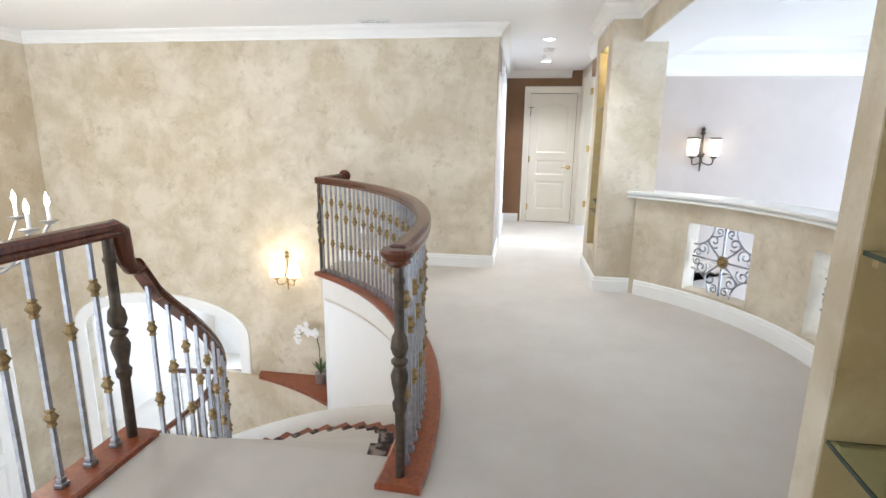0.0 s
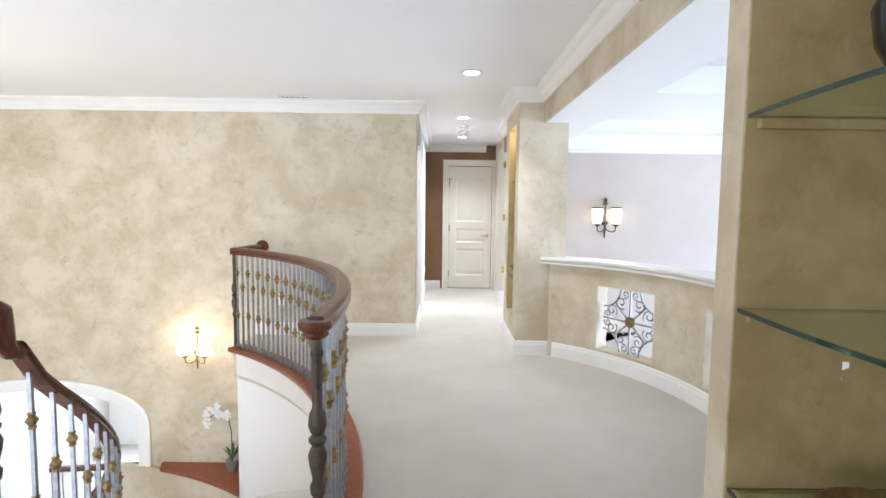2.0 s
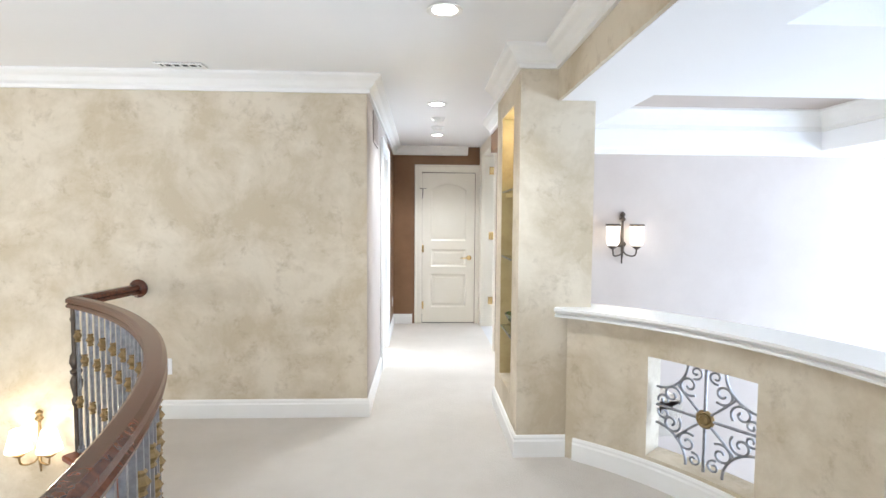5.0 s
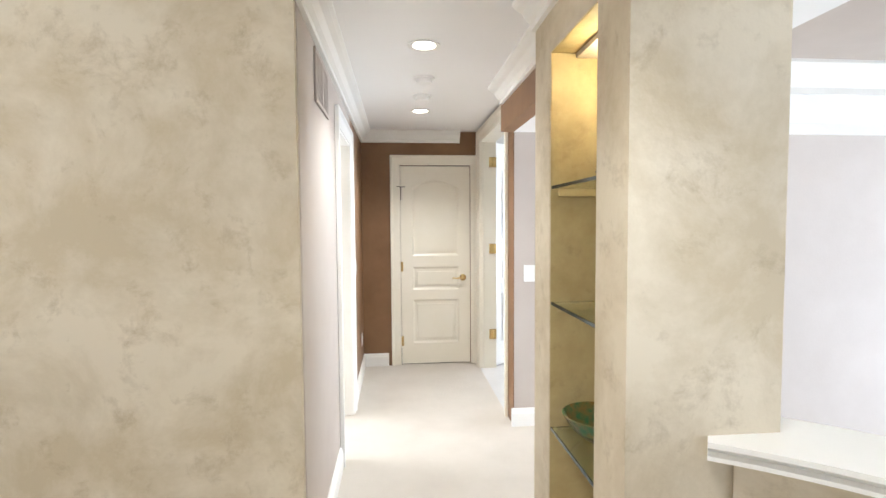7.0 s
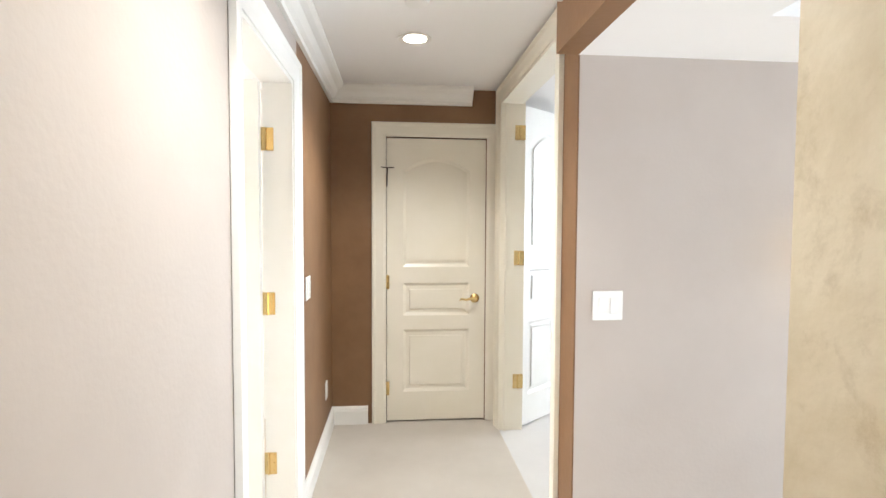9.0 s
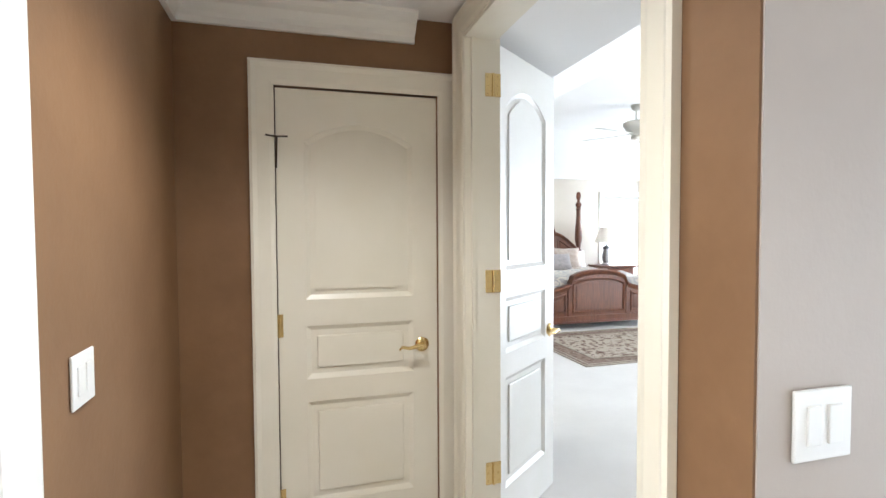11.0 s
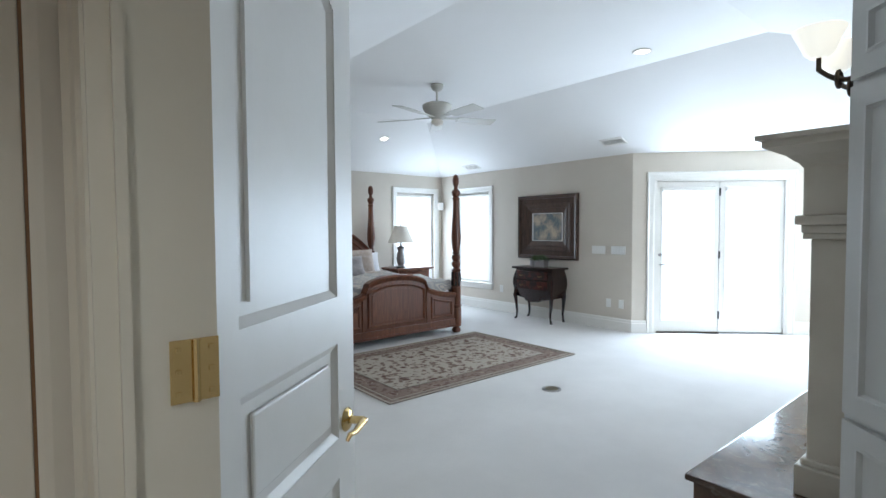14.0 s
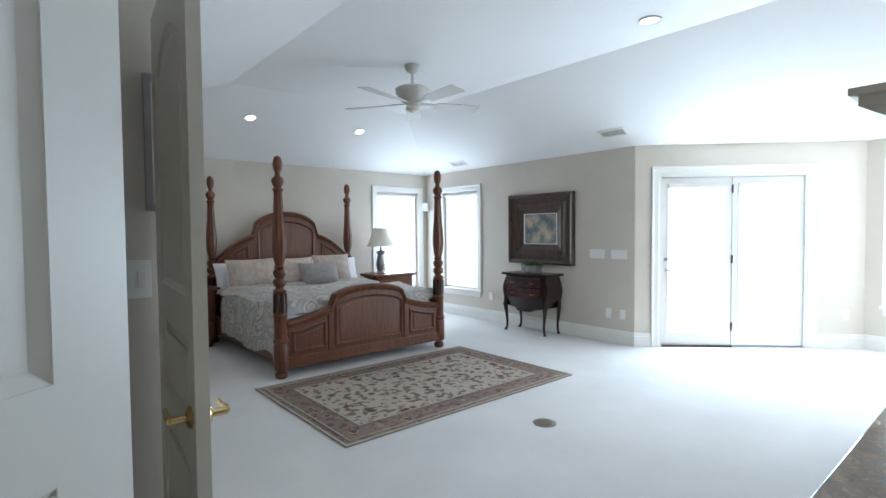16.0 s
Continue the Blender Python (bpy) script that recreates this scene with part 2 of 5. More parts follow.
def sweep(points, profile, normal=(0, 0, 1), bm=None, closed=False):
    """A moulding: profile (side, out) along the path; side lies left of the way, out along normal. Mitred."""
    bm = bm or bmesh.new()
    n = Vector(normal).normalized()
    pts = [Vector(p) for p in points]
    rings = []
    for i, p in enumerate(pts):
        prev = pts[i - 1] if i or closed else None
        nxt = pts[(i + 1) % len(pts)] if i + 1 < len(pts) or closed else None
        s = []
        if prev is not None:
            s.append(n.cross(p - prev).normalized())
        if nxt is not None:
            s.append(n.cross(nxt - p).normalized())
        side = sum(s, Vector()) / len(s)
        side = side / max(side.length_squared, .2)
        rings.append([bm.verts.new(p + a * side + b * n) for a, b in profile])
    k = len(profile)
    for a, b in list(zip(rings, rings[1:])) + ([(rings[-1], rings[0])] if closed else []):
        for j in range(k):
            bm.faces.new((a[j], a[(j + 1) % k], b[(j + 1) % k], b[j]))
    if not closed:
        bm.faces.new(rings[0][::-1])
        bm.faces.new(rings[-1])
    return bm


def slab(length, z0, z1, thick, holes=(), bm=None, arch=None, flat=False):
    """A wall along +x from 0 to length, its face at y = 0, its thickness towards +y, with openings (u0, u1, v0, v1) through it.
    arch: (u0, u1, v0, springing, top), an opening with a rounded head."""
    bm = bm or bmesh.new()
    us, vs = {0.0, length}, {z0, z1}
    holes = list(holes)
    if arch:
        u0, u1, v0, sp, top = arch
        steps = 44 if flat else 28
        for k in range(steps):
            a, b = u0 + (u1 - u0) * k / steps, u0 + (u1 - u0) * (k + 1) / steps
            q = (2 * (k + .5) / steps - 1)
            holes.append((a, b, v0, sp + (top - sp) * (1 - q * q if flat else math.sqrt(max(0, 1 - q * q)))))
    for h in holes:
        us |= {max(0, h[0]), min(length, h[1])}
        vs |= {max(z0, h[2]), min(z1, h[3])}
    us, vs = sorted(us), sorted(vs)
    solid = [[not any(h[0] < (us[i] + us[i + 1]) / 2 < h[1] and h[2] < (vs[j] + vs[j + 1]) / 2 < h[3] for h in holes)
              for j in range(len(vs) - 1)] for i in range(len(us) - 1)]
    cache = {}

    def v(i, j, back):
        key = (i, j, back)
        if key not in cache:
            cache[key] = bm.verts.new((us[i], thick if back else 0, vs[j]))
        return cache[key]

    def at(i, j):
        return 0 <= i < len(us) - 1 and 0 <= j < len(vs) - 1 and solid[i][j]

    for i in range(len(us) - 1):
        for j in range(len(vs) - 1):
            if not solid[i][j]:
                continue
            bm.faces.new((v(i, j, 0), v(i + 1, j, 0), v(i + 1, j + 1, 0), v(i, j + 1, 0)))
            bm.faces.new((v(i, j, 1), v(i, j + 1, 1), v(i + 1, j + 1, 1), v(i + 1, j, 1)))
            for (di, dj, a, b) in ((-1, 0, (i, j), (i, j + 1)), (1, 0, (i + 1, j), (i + 1, j + 1)), (0, -1, (i, j), (i + 1, j)), (0, 1, (i, j + 1), (i + 1, j + 1))):
                if not at(i + di, j + dj):
                    bm.faces.new((v(*a, 0), v(*b, 0), v(*b, 1), v(*a, 1)))
    return bm


def wall(name, x, y, heading, length, z0, z1, mat, label, thick=.12, holes=(), arch=None):
    """A wall from (x, y) along heading (degrees from +x), its thickness to the left of the way."""
    bm = slab(length, z0, z1, thick, holes, arch=arch)
    bm.transform(pose(x, y, 0, 0, 0, heading))
    return structure(obj(name, bm, mat), label)


CROWN = [(0, 0), (.10, 0), (.10, -.015), (.085, -.03), (.06, -.045), (.04, -.075), (.02, -.09), (.02, -.115), (0, -.115)]
BASE = [(0, 0), (.018, 0), (.018, .095), (.013, .105), (.013, .118), (.006, .13), (0, .13)]
CASING = [(0, 0), (.1, 0), (.1, .022), (.088, .026), (.07, .016), (.02, .014), (.008, .01), (0, .008)]


def crown(name, pts, label="white crown moulding under the ceiling"):
    return structure(obj(name, sweep(pts, CROWN), TRIM), label, "crown moulding")


def baseboard(name, pts, mat=None, label="white painted baseboard along the wall"):
    return structure(obj(name, sweep(pts, BASE), mat or TRIM), label, "baseboard")


def casing(parent, pts, normal, mat):
    return part("casing", sweep(pts, CASING, normal), mat, parent)


def arc(cx, cy, r, a0, a1, n, z=0.0, z1=None):
    return [(cx + r * math.cos(radians(a0 + (a1 - a0) * k / n)), cy + r * math.sin(radians(a0 + (a1 - a0) * k / n)),
             z if z1 is None else z + (z1 - z) * k / n) for k in range(n + 1)]


def arc_block(cx, cy, r0, r1, a0, a1, z0, z1, n=24, bm=None):
    bm = bm or bmesh.new()
    rings = []
    for k in range(n + 1):
        a = radians(a0 + (a1 - a0) * k / n)
        c, s_ = math.cos(a), math.sin(a)
        rings.append([bm.verts.new((cx + r * c, cy + r * s_, z)) for r, z in ((r0, z0), (r1, z0), (r1, z1), (r0, z1))])
    for a, b in zip(rings, rings[1:]):
        for j in range(4):
            bm.faces.new((a[j], a[(j + 1) % 4], b[(j + 1) % 4], b[j]))
    bm.faces.new(rings[0][::-1])
    bm.faces.new(rings[-1])
    return bm


def extrude_plan(pts, z0, z1):
    bm = bmesh.new()
    lo = [bm.verts.new((x, y, z0)) for x, y in pts]
    hi = [bm.verts.new((x, y, z1)) for x, y in pts]
    bm.faces.new(lo[::-1])
    bm.faces.new(hi)
    for k in range(len(pts)):
        j = (k + 1) % len(pts)
        bm.faces.new((lo[k], lo[j], hi[j], hi[k]))
    bmesh.ops.triangulate(bm, faces=[f for f in bm.faces if len(f.verts) > 4])
    return bm


# ---- structure: landing and stair hall ----
WX = -.035        # face of the corridor's west wall
H = 2.39          # ceiling of landing and corridor
LOW = -2.9        # floor of the storey below
CX, CY, R, RI = -3.52, 1.68, 3.33, 2.13   # centre and radii of the curved stair
PX, PY, PR = .20, 2.85, 1.80              # curved parapet

edge = [(p[0], p[1]) for p in arc(CX, CY, R, 0, 57, 30)]
par = [(p[0], p[1]) for p in arc(PX, PY, PR + .16, -56, 56, 24)]
landing_plan = ([(1.2, -3.2), (1.2, 1.3)] + par + [(1.3, 4.36), (1.3, 5.24), (2.4, 5.24), (2.4, 6.62), (1.138, 6.62), (1.138, 8.3), (WX, 8.3), (WX, 5.0), (-1.7, 5.0)]
                + edge[::-1] + [(-1.38, 1.68), (-1.38, -3.2)])
structure(obj("floor_landing", extrude_plan(landing_plan, -.28, 0), CARPET), "beige wall-to-wall carpet on the upstairs landing", "floor")
structure(obj("floor_foyer", boxm(-8, 8, -3.6, 9, LOW - .2, LOW), CARPET), "pale floor of the storey below", "floor")
bm = slab(5.446 + WX, LOW, H + .1, .12, arch=(.45, 2.53, LOW, -.98, -.62))
bm.transform(pose(-5.45, 5.0, 0))
structure(obj("wall_landing", bm, PLASTER), "tan trowelled faux-plaster wall of the stair hall")
wall("wall_foyer_west", -5.25, -3.5, 90, 8.62, LOW, H + .1, PLASTER, "tan faux-plaster wall of the stair hall", .12)
wall("wall_south", 1.3, -3.5, 180, 6.75, LOW, H + .1, PLASTER, "tan faux-plaster wall behind the landing", .12)
structure(obj("ceiling_landing", boxm(-5.6, 1.13, -3.6, 5.12, H, H + .12), CEIL), "white painted ceiling over landing and stair hall", "ceiling")
structure(obj("ceiling_corridor", boxm(-.22, 1.28, 5.12, 8.4, H, H + .12), CEIL), "white painted ceiling of the corridor", "ceiling")
crown("crown_landing", [(-5.25, -3.4, H), (-5.25, 5.0, H), (WX, 5.0, H), (WX, 8.26, H), (.96, 8.26, H)][::-1])
baseboard("baseboard_landing", [(WX, 6.10, 0), (WX, 5.0, 0), (-1.69, 5.0, 0)])
baseboard("baseboard_corridor_end", [(.22, 8.26, 0), (WX, 8.26, 0), (WX, 7.08, 0)])

# ---- structure: corridor ----
wall("wall_corridor_west", WX, 5.03, 90, 2.04, 0, H + .1, PINK, "taupe painted corridor wall", .12, [(1.17, 1.94, -1, 2.07)])
wall("wall_corridor_west_end", WX, 7.07, 90, 1.33, 0, H + .1, BROWN, "brown painted corridor wall beyond the side door", .12)
wall("wall_corridor_end", -.22, 8.26, 0, 1.5, 0, H + .1, BROWN, "brown painted end wall of the corridor", .12, [(.57, 1.285, -1, 2.05)])
structure(obj("wall_closet_back", boxm(-.2, 1.28, 8.95, 9.0, 0, H), GREIGE), "plain wall inside the closet")
wall("wall_bedroom_door", 1.14, 8.26, -90, 1.64, 0, H + .1, BROWN, "brown painted wall round the bedroom doorway", .14, [(.172, 1.388, -1, 2.284)])
structure(obj("header_passage", boxm(1.05, 1.14, 5.24, 6.62, 2.10, H + .1), BROWN), "brown header over the side passage")
crown("crown_passage", [(1.05, 5.24, H), (1.05, 6.56, H)])
# niche column beside the corridor
bm = slab(.88, 0, H + .1, .10, [(.21, .67, .30, 2.12)])
bm.transform(pose(.914, 5.24, 0, 0, 0, -90))
box(bm, 1.014, 1.35, 4.36, 4.46, 0, 2.10)
box(bm, 1.014, 1.30, 5.14, 5.24, 0, 2.10)
box(bm, 1.24, 1.32, 4.46, 5.14, 0, 2.10)
box(bm, 1.01, 1.24, 4.46, 5.14, 2.125, 2.2)
box(bm, 1.01, 1.24, 4.46, 5.14, .2, .30)
box(bm, .914 + .1, 1.14, 4.36, 5.24, 2.1, H + .1)
structure(obj("wall_niche_column", bm, PLASTER), "faux-plaster column with a tall lit display niche")
baseboard("baseboard_column", [(1.26, 4.36, 0), (.914, 4.36, 0), (.914, 5.24, 0)])
crown("crown_column", [(1.13, -3.4, H), (1.13, 4.36, H), (.914, 4.36, H), (.914, 5.24, H)])
# beam over the parapet, and the near pillar with its niche
structure(obj("beam_parapet", boxm(1.13, 1.15, 1.3, 4.36, 2.10, H + .1), PLASTER), "faux-plaster beam over the parapet")
bm = slab(4.81, 0, H + .1, .10, [(.10, .95, .30, 2.15)])
bm.transform(pose(1.04, 1.31, 0, 0, 0, -90))
box(bm, 1.14, 1.62, 1.21, 1.31, 0, H)
box(bm, 1.52, 1.62, .2, 1.21, 0, H)
box(bm, 1.14, 1.52, .2, .30, 0, H)
box(bm, 1.14, 1.52, .30, 1.21, .2, .30)
box(bm, 1.14, 1.52, .30, 1.21, 2.15, 2.3)
structure(obj("wall_near_niche", bm, PLASTER), "faux-plaster wall with a display niche beside the landing")
# curved parapet with three pierced windows
bm = bmesh.new()
arc_block(PX, PY, PR, PR + .16, -56, 56, 0, .15, 40, bm)
arc_block(PX, PY, PR, PR + .16, -56, 56, .69, .85, 40, bm)
for a0, a1 in ((-56, -42.5), (-26, -9.5), (8, 24), (41.2, 56)):
    arc_block(PX, PY, PR, PR + .16, a0, a1, .15, .69, 10, bm)
structure(obj("wall_parapet", bm, PLASTER), "curved faux-plaster parapet pierced by grille windows")
CAP = [(.05, 0), (.05, .012), (.035, .02), (.065, .04), (.065, .055), (-.225, .055), (-.225, .04), (-.195, .02), (-.21, .012), (-.21, 0)]
structure(obj("parapet_cap", sweep(arc(PX, PY, PR, -55, 58, 60, .845), CAP), TRIM), "white moulded cap along the curved parapet", "parapet cap")
baseboard("baseboard_parapet", arc(PX, PY, PR, -54, 54.5, 36))
baseboard("baseboard_passage", [(2.4, 6.617, 0), (1.125, 6.617, 0), (1.125, 6.78, 0)][:2])
# great room beyond the parapet
wall("wall_great_north", 1.146, 6.617, 0, 6.4, LOW, 2.45, PINK, "taupe painted wall of the tall great room", .12)
wall("wall_great_east", 7.4, 6.62, -90, 10.2, LOW, 2.6, PINK, "taupe wall of the great room", .12)
wall("wall_great_south", 1.3, -3.5, 0, 6.2, LOW, 2.6, PINK, "taupe wall of the great room", -.12)
wall("wall_great_west", 1.36, 6.6, -90, 10.1, LOW, -.28, PINK, "taupe wall below the landing", -.1)
bm = bmesh.new()
for x0, x1, y0, y1 in ((1.34, 7.4, -3.5, -2.9), (1.152, 1.62, 1.31, 4.355), (1.34, 1.62, 4.355, 6.62), (1.34, 1.62, -2.9, 1.31), (7.1, 7.4, -2.9, 6.62), (1.62, 7.1, 6.2, 6.62), (1.62, 7.1, 3.2, 4.2), (1.62, 7.1, .0, .5), (4.2, 4.9, 4.2, 6.2), (4.2, 4.9, .5, 3.2)):
    box(bm, x0, x1, y0, y1, 2.10, 2.55)
box(bm, 1.14, 1.34, 4.36, 6.62, 2.10, 2.14)
structure(obj("ceiling_beams", bm, CEIL), "white boxed beams of the coffered ceiling", "ceiling")
structure(obj("ceiling_coffers", boxm(1.34, 7.4, -3.5, 6.62, 2.46, 2.6), PINK), "taupe coffer panels of the great-room ceiling", "ceiling")
for q in ((1.62, 4.2, 4.2, 6.2), (4.9, 7.1, 4.2, 6.2), (1.62, 4.2, .5, 3.2), (4.9, 7.1, .5, 3.2)):
    x0, x1, y0, y1 = q
    structure(obj("coffer_crown", sweep([(x0, y0, 2.46), (x1, y0, 2.46), (x1, y1, 2.46), (x0, y1, 2.46)], [(0, 0), (.16, 0), (.16, -.02), (.11, -.05), (.06, -.11), (.03, -.14), (.03, -.18), (0, -.18)], closed=True), TRIM), "white crown moulding inside a ceiling coffer", "crown moulding")
# side room behind the open corridor door
wall("wall_side_room_west", -3.4, 8.4, -90, 3.3, 0, H + .1, TRIM, "pale wall of the side room", -.1)
wall("wall_side_room_north", -.22, 8.4, 180, 3.2, 0, H + .1, TRIM, "pale wall of the side room", -.1)
structure(obj("floor_side_room", boxm(-3.5, WX, 5.12, 8.4, -.12, -.001), CARPET), "beige carpet of the side room", "floor")
structure(obj("ceiling_side_room", boxm(-3.5, -.22, 5.12, 8.4, H, H + .1), CEIL), "white ceiling of the side room", "ceiling")
# room below, through the arch
wall("wall_arch_room_north", -8, 8.5, 0, 8, LOW, -.2, TRIM, "pale wall of the room through the arch", .1, [(3.6, 5.2, -2.3, -.6)])
wall("wall_arch_room_west", -5.6, 5.12, 90, 3.4, LOW, -.2, GREIGE, "greige wall of the room through the arch", .1)
structure(obj("ceiling_arch_room", boxm(-8, 0, 5.12, 8.6, -.3, -.2), CEIL), "white ceiling of the room below", "ceiling")

# ---- structure: bedroom ----
BZ, BF = 2.43, 3.05   # top of the walls, and the flat of the tray ceiling
YB, XR = 14.85, 7.39
structure(obj("floor_bedroom", extrude_plan([(1.138, 6.62), (9.3, 6.62), (9.3, 15), (1.138, 15)], -.12, .0), CARPET_B), "very pale wall-to-wall bedroom carpet", "floor")
wall("wall_bed_head", 1.9, YB, 0, 5.6, 0, BZ + .1, GREIGE, "greige painted wall behind the bed", .14, [(4.43, 5.30, .42, 2.10)])
wall("wall_bedroom_east", XR, YB + .0, -90, YB - 10.80, 0, BZ + .1, GREIGE, "greige painted bedroom wall with a picture", .14, [(.46, 1.32, .46, 2.08)])
D45 = (math.cos(radians(-45)), math.sin(radians(-45)))
wall("wall_bay_doors", XR, 10.80, -45, 2.62, 0, BZ + .1, GREIGE, "greige painted wall round the french doors", .14, [(.29, 1.985, -1, 2.075)])
BX, BY = XR + 2.62 * D45[0], 10.80 + 2.62 * D45[1]
wall("wall_bay_east", BX, BY, -90, 2.5, 0, BZ + .1, GREIGE, "greige painted bay wall with a window", .14, [(.26, 1.4, .52, 2.10)])
wall("wall_fireplace", 9.4, 7.62, 180, 6.0, 0, 3.2, GREIGE, "greige wall behind the fireplace", .14)
wall("wall_cabinet_diagonal", 3.45, 7.66, -135, 1.05, 0, 3.2, GREIGE, "greige wall behind the built-in cabinet", .1)
wall("wall_bedroom_south", 2.75, 6.90, 180, 1.5, 0, 3.2, GREIGE, "greige wall beside the doorway", .1)
structure(obj("wall_bedroom_west", boxm(1.15, 1.28, 8.262, 10.0, 0, 3.2), GREIGE), "greige bedroom wall beyond the doorway")
structure(obj("wall_bedroom_return", boxm(1.28, 2.22, 9.95, 10.08, 0, 3.2), GREIGE), "greige return wall with a switch")
structure(obj("wall_bedroom_left", boxm(1.82, 1.95, 10.08, 14.99, 0, 3.2), GREIGE), "greige bedroom wall beside the bed")
structure(obj("ceiling_vestibule", boxm(1.28, 1.9, 6.8, 9.95, 2.33, 2.42), CEIL), "white soffit inside the bedroom doorway", "ceiling")
bm = bmesh.new()
F = [(3.5, 8.73), (5.87, 8.73), (5.87, 13.35), (3.5, 13.35)]
O = [(1.2, 6.7), (XR, 6.7), (XR, YB), (1.2, YB)]
fv = [bm.verts.new((x, y, BF)) for x, y in F]
ov = [bm.verts.new((x, y, BZ)) for x, y in O]
ov[0].co.z = ov[3].co.z = 2.43
bm.faces.new(fv)
for k in (0, 1, 2, 3):
    bm.faces.new((ov[k], ov[(k + 1) % 4], fv[(k + 1) % 4], fv[k]))
top = bmesh.ops.extrude_face_region(bm, geom=bm.faces[:])
bmesh.ops.translate(bm, vec=(0, 0, .12), verts=[v for v in top["geom"] if isinstance(v, bmesh.types.BMVert)])
structure(obj("ceiling_bedroom", bm, CEIL), "white tray ceiling with sloped sides over the bedroom", "ceiling")
structure(obj("ceiling_bay", extrude_plan([(XR, 6.6), (BX + .1, 6.6), (BX + .1, BY), (XR, 10.95)], BZ, BZ + .1), CEIL), "white flat ceiling of the bay", "ceiling")
BB = [(0, 0), (.018, 0), (.018, .12), (.012, .135), (.012, .15), (.005, .17), (0, .17)]
structure(obj("baseboard_bedroom", sweep([(XR + .19 * D45[0], 10.8 + .19 * D45[1], 0), (XR, 10.80, 0), (XR, YB, 0), (1.95, YB, 0)], BB), TRIM), "tall white bedroom baseboard", "baseboard")
structure(obj("baseboard_bay", sweep([(BX, 8.3, 0), (BX, BY, 0), (XR + 2.085 * D45[0], 10.8 + 2.085 * D45[1], 0)], BB), TRIM), "tall white bay baseboard", "baseboard")


def blind_window(name, u0, u1, v0, v1, m, watts, label, sill=True):
    """A window with casing, sill and a roller blind that emits for the daylight behind it; m carries x along the wall,
    y into it.
    """
    w = thing(name, label, "window", m, kind="structure")
    c = sweep([(u0, 0, v0), (u0, 0, v1), (u1, 0, v1), (u1, 0, v0)], CASING, (0, -1, 0))
    part("casing", c, TRIM, w)
    if sill:
        part("window_sill", box(box(bmesh.new(), u0 - .12, u1 + .12, -.05, .02, v0 - .03, v0, .006), u0 - .09, u1 + .09, -.022, 0, v0 - .11, v0 - .03, .004), TRIM, w)
    f = bmesh.new()
    for a in ((u0, u0 + .04, v0, v1), (u1 - .04, u1, v0, v1), (u0, u1, v0, v0 + .05), (u0, u1, v1 - .05, v1), (u0, u1, (v0 + v1) / 2 - .02, (v0 + v1) / 2 + .02)):
        box(f, a[0], a[1], .08, .12, a[2], a[3])
    part("sash", f, TRIM, w)
    part("pane", boxm(u0, u1, .098, .102, v0, v1), GLASS, w).visible_shadow = False
    part("blind", boxm(u0 + .02, u1 - .02, .062, .066, v0 + .03, v1 - .03), GLOWBLIND, w, "white roller blind with daylight glow in its material")
    part("blind_roller", tube([(u0 + .02, .05, v1 - .05), (u1 - .02, .05, v1 - .05)], .028, segs=10), TRIM, w, smooth=True)
    mm = m @ Matrix.Translation(((u0 + u1) / 2, .03, (v0 + v1) / 2))
    a = area("window_daylight", mm.translation, m @ Vector(((u0 + u1) / 2, -3, (v0 + v1) / 2)), u1 - u0 - .12, v1 - v0 - .2, watts, DAY)
    return w


M_HEAD = pose(1.9, YB, 0)
M_EAST = pose(XR, YB, 0, 0, 0, -90)
M_BAY = pose(XR, 10.80, 0, 0, 0, -45)
M_BAYE = pose(BX, BY, 0, 0, 0, -90)
blind_window("window_1", 4.43, 5.30, .42, 2.10, M_HEAD, 58, "white-cased bedroom window with a bright roller blind")
blind_window("window_2", .46, 1.32, .46, 2.08, M_EAST, 60, "white-cased bedroom window beside the picture wall")
blind_window("window_3", .26, 1.4, .52, 2.10, M_BAYE, 130, "white-cased bay window with a bright blind")

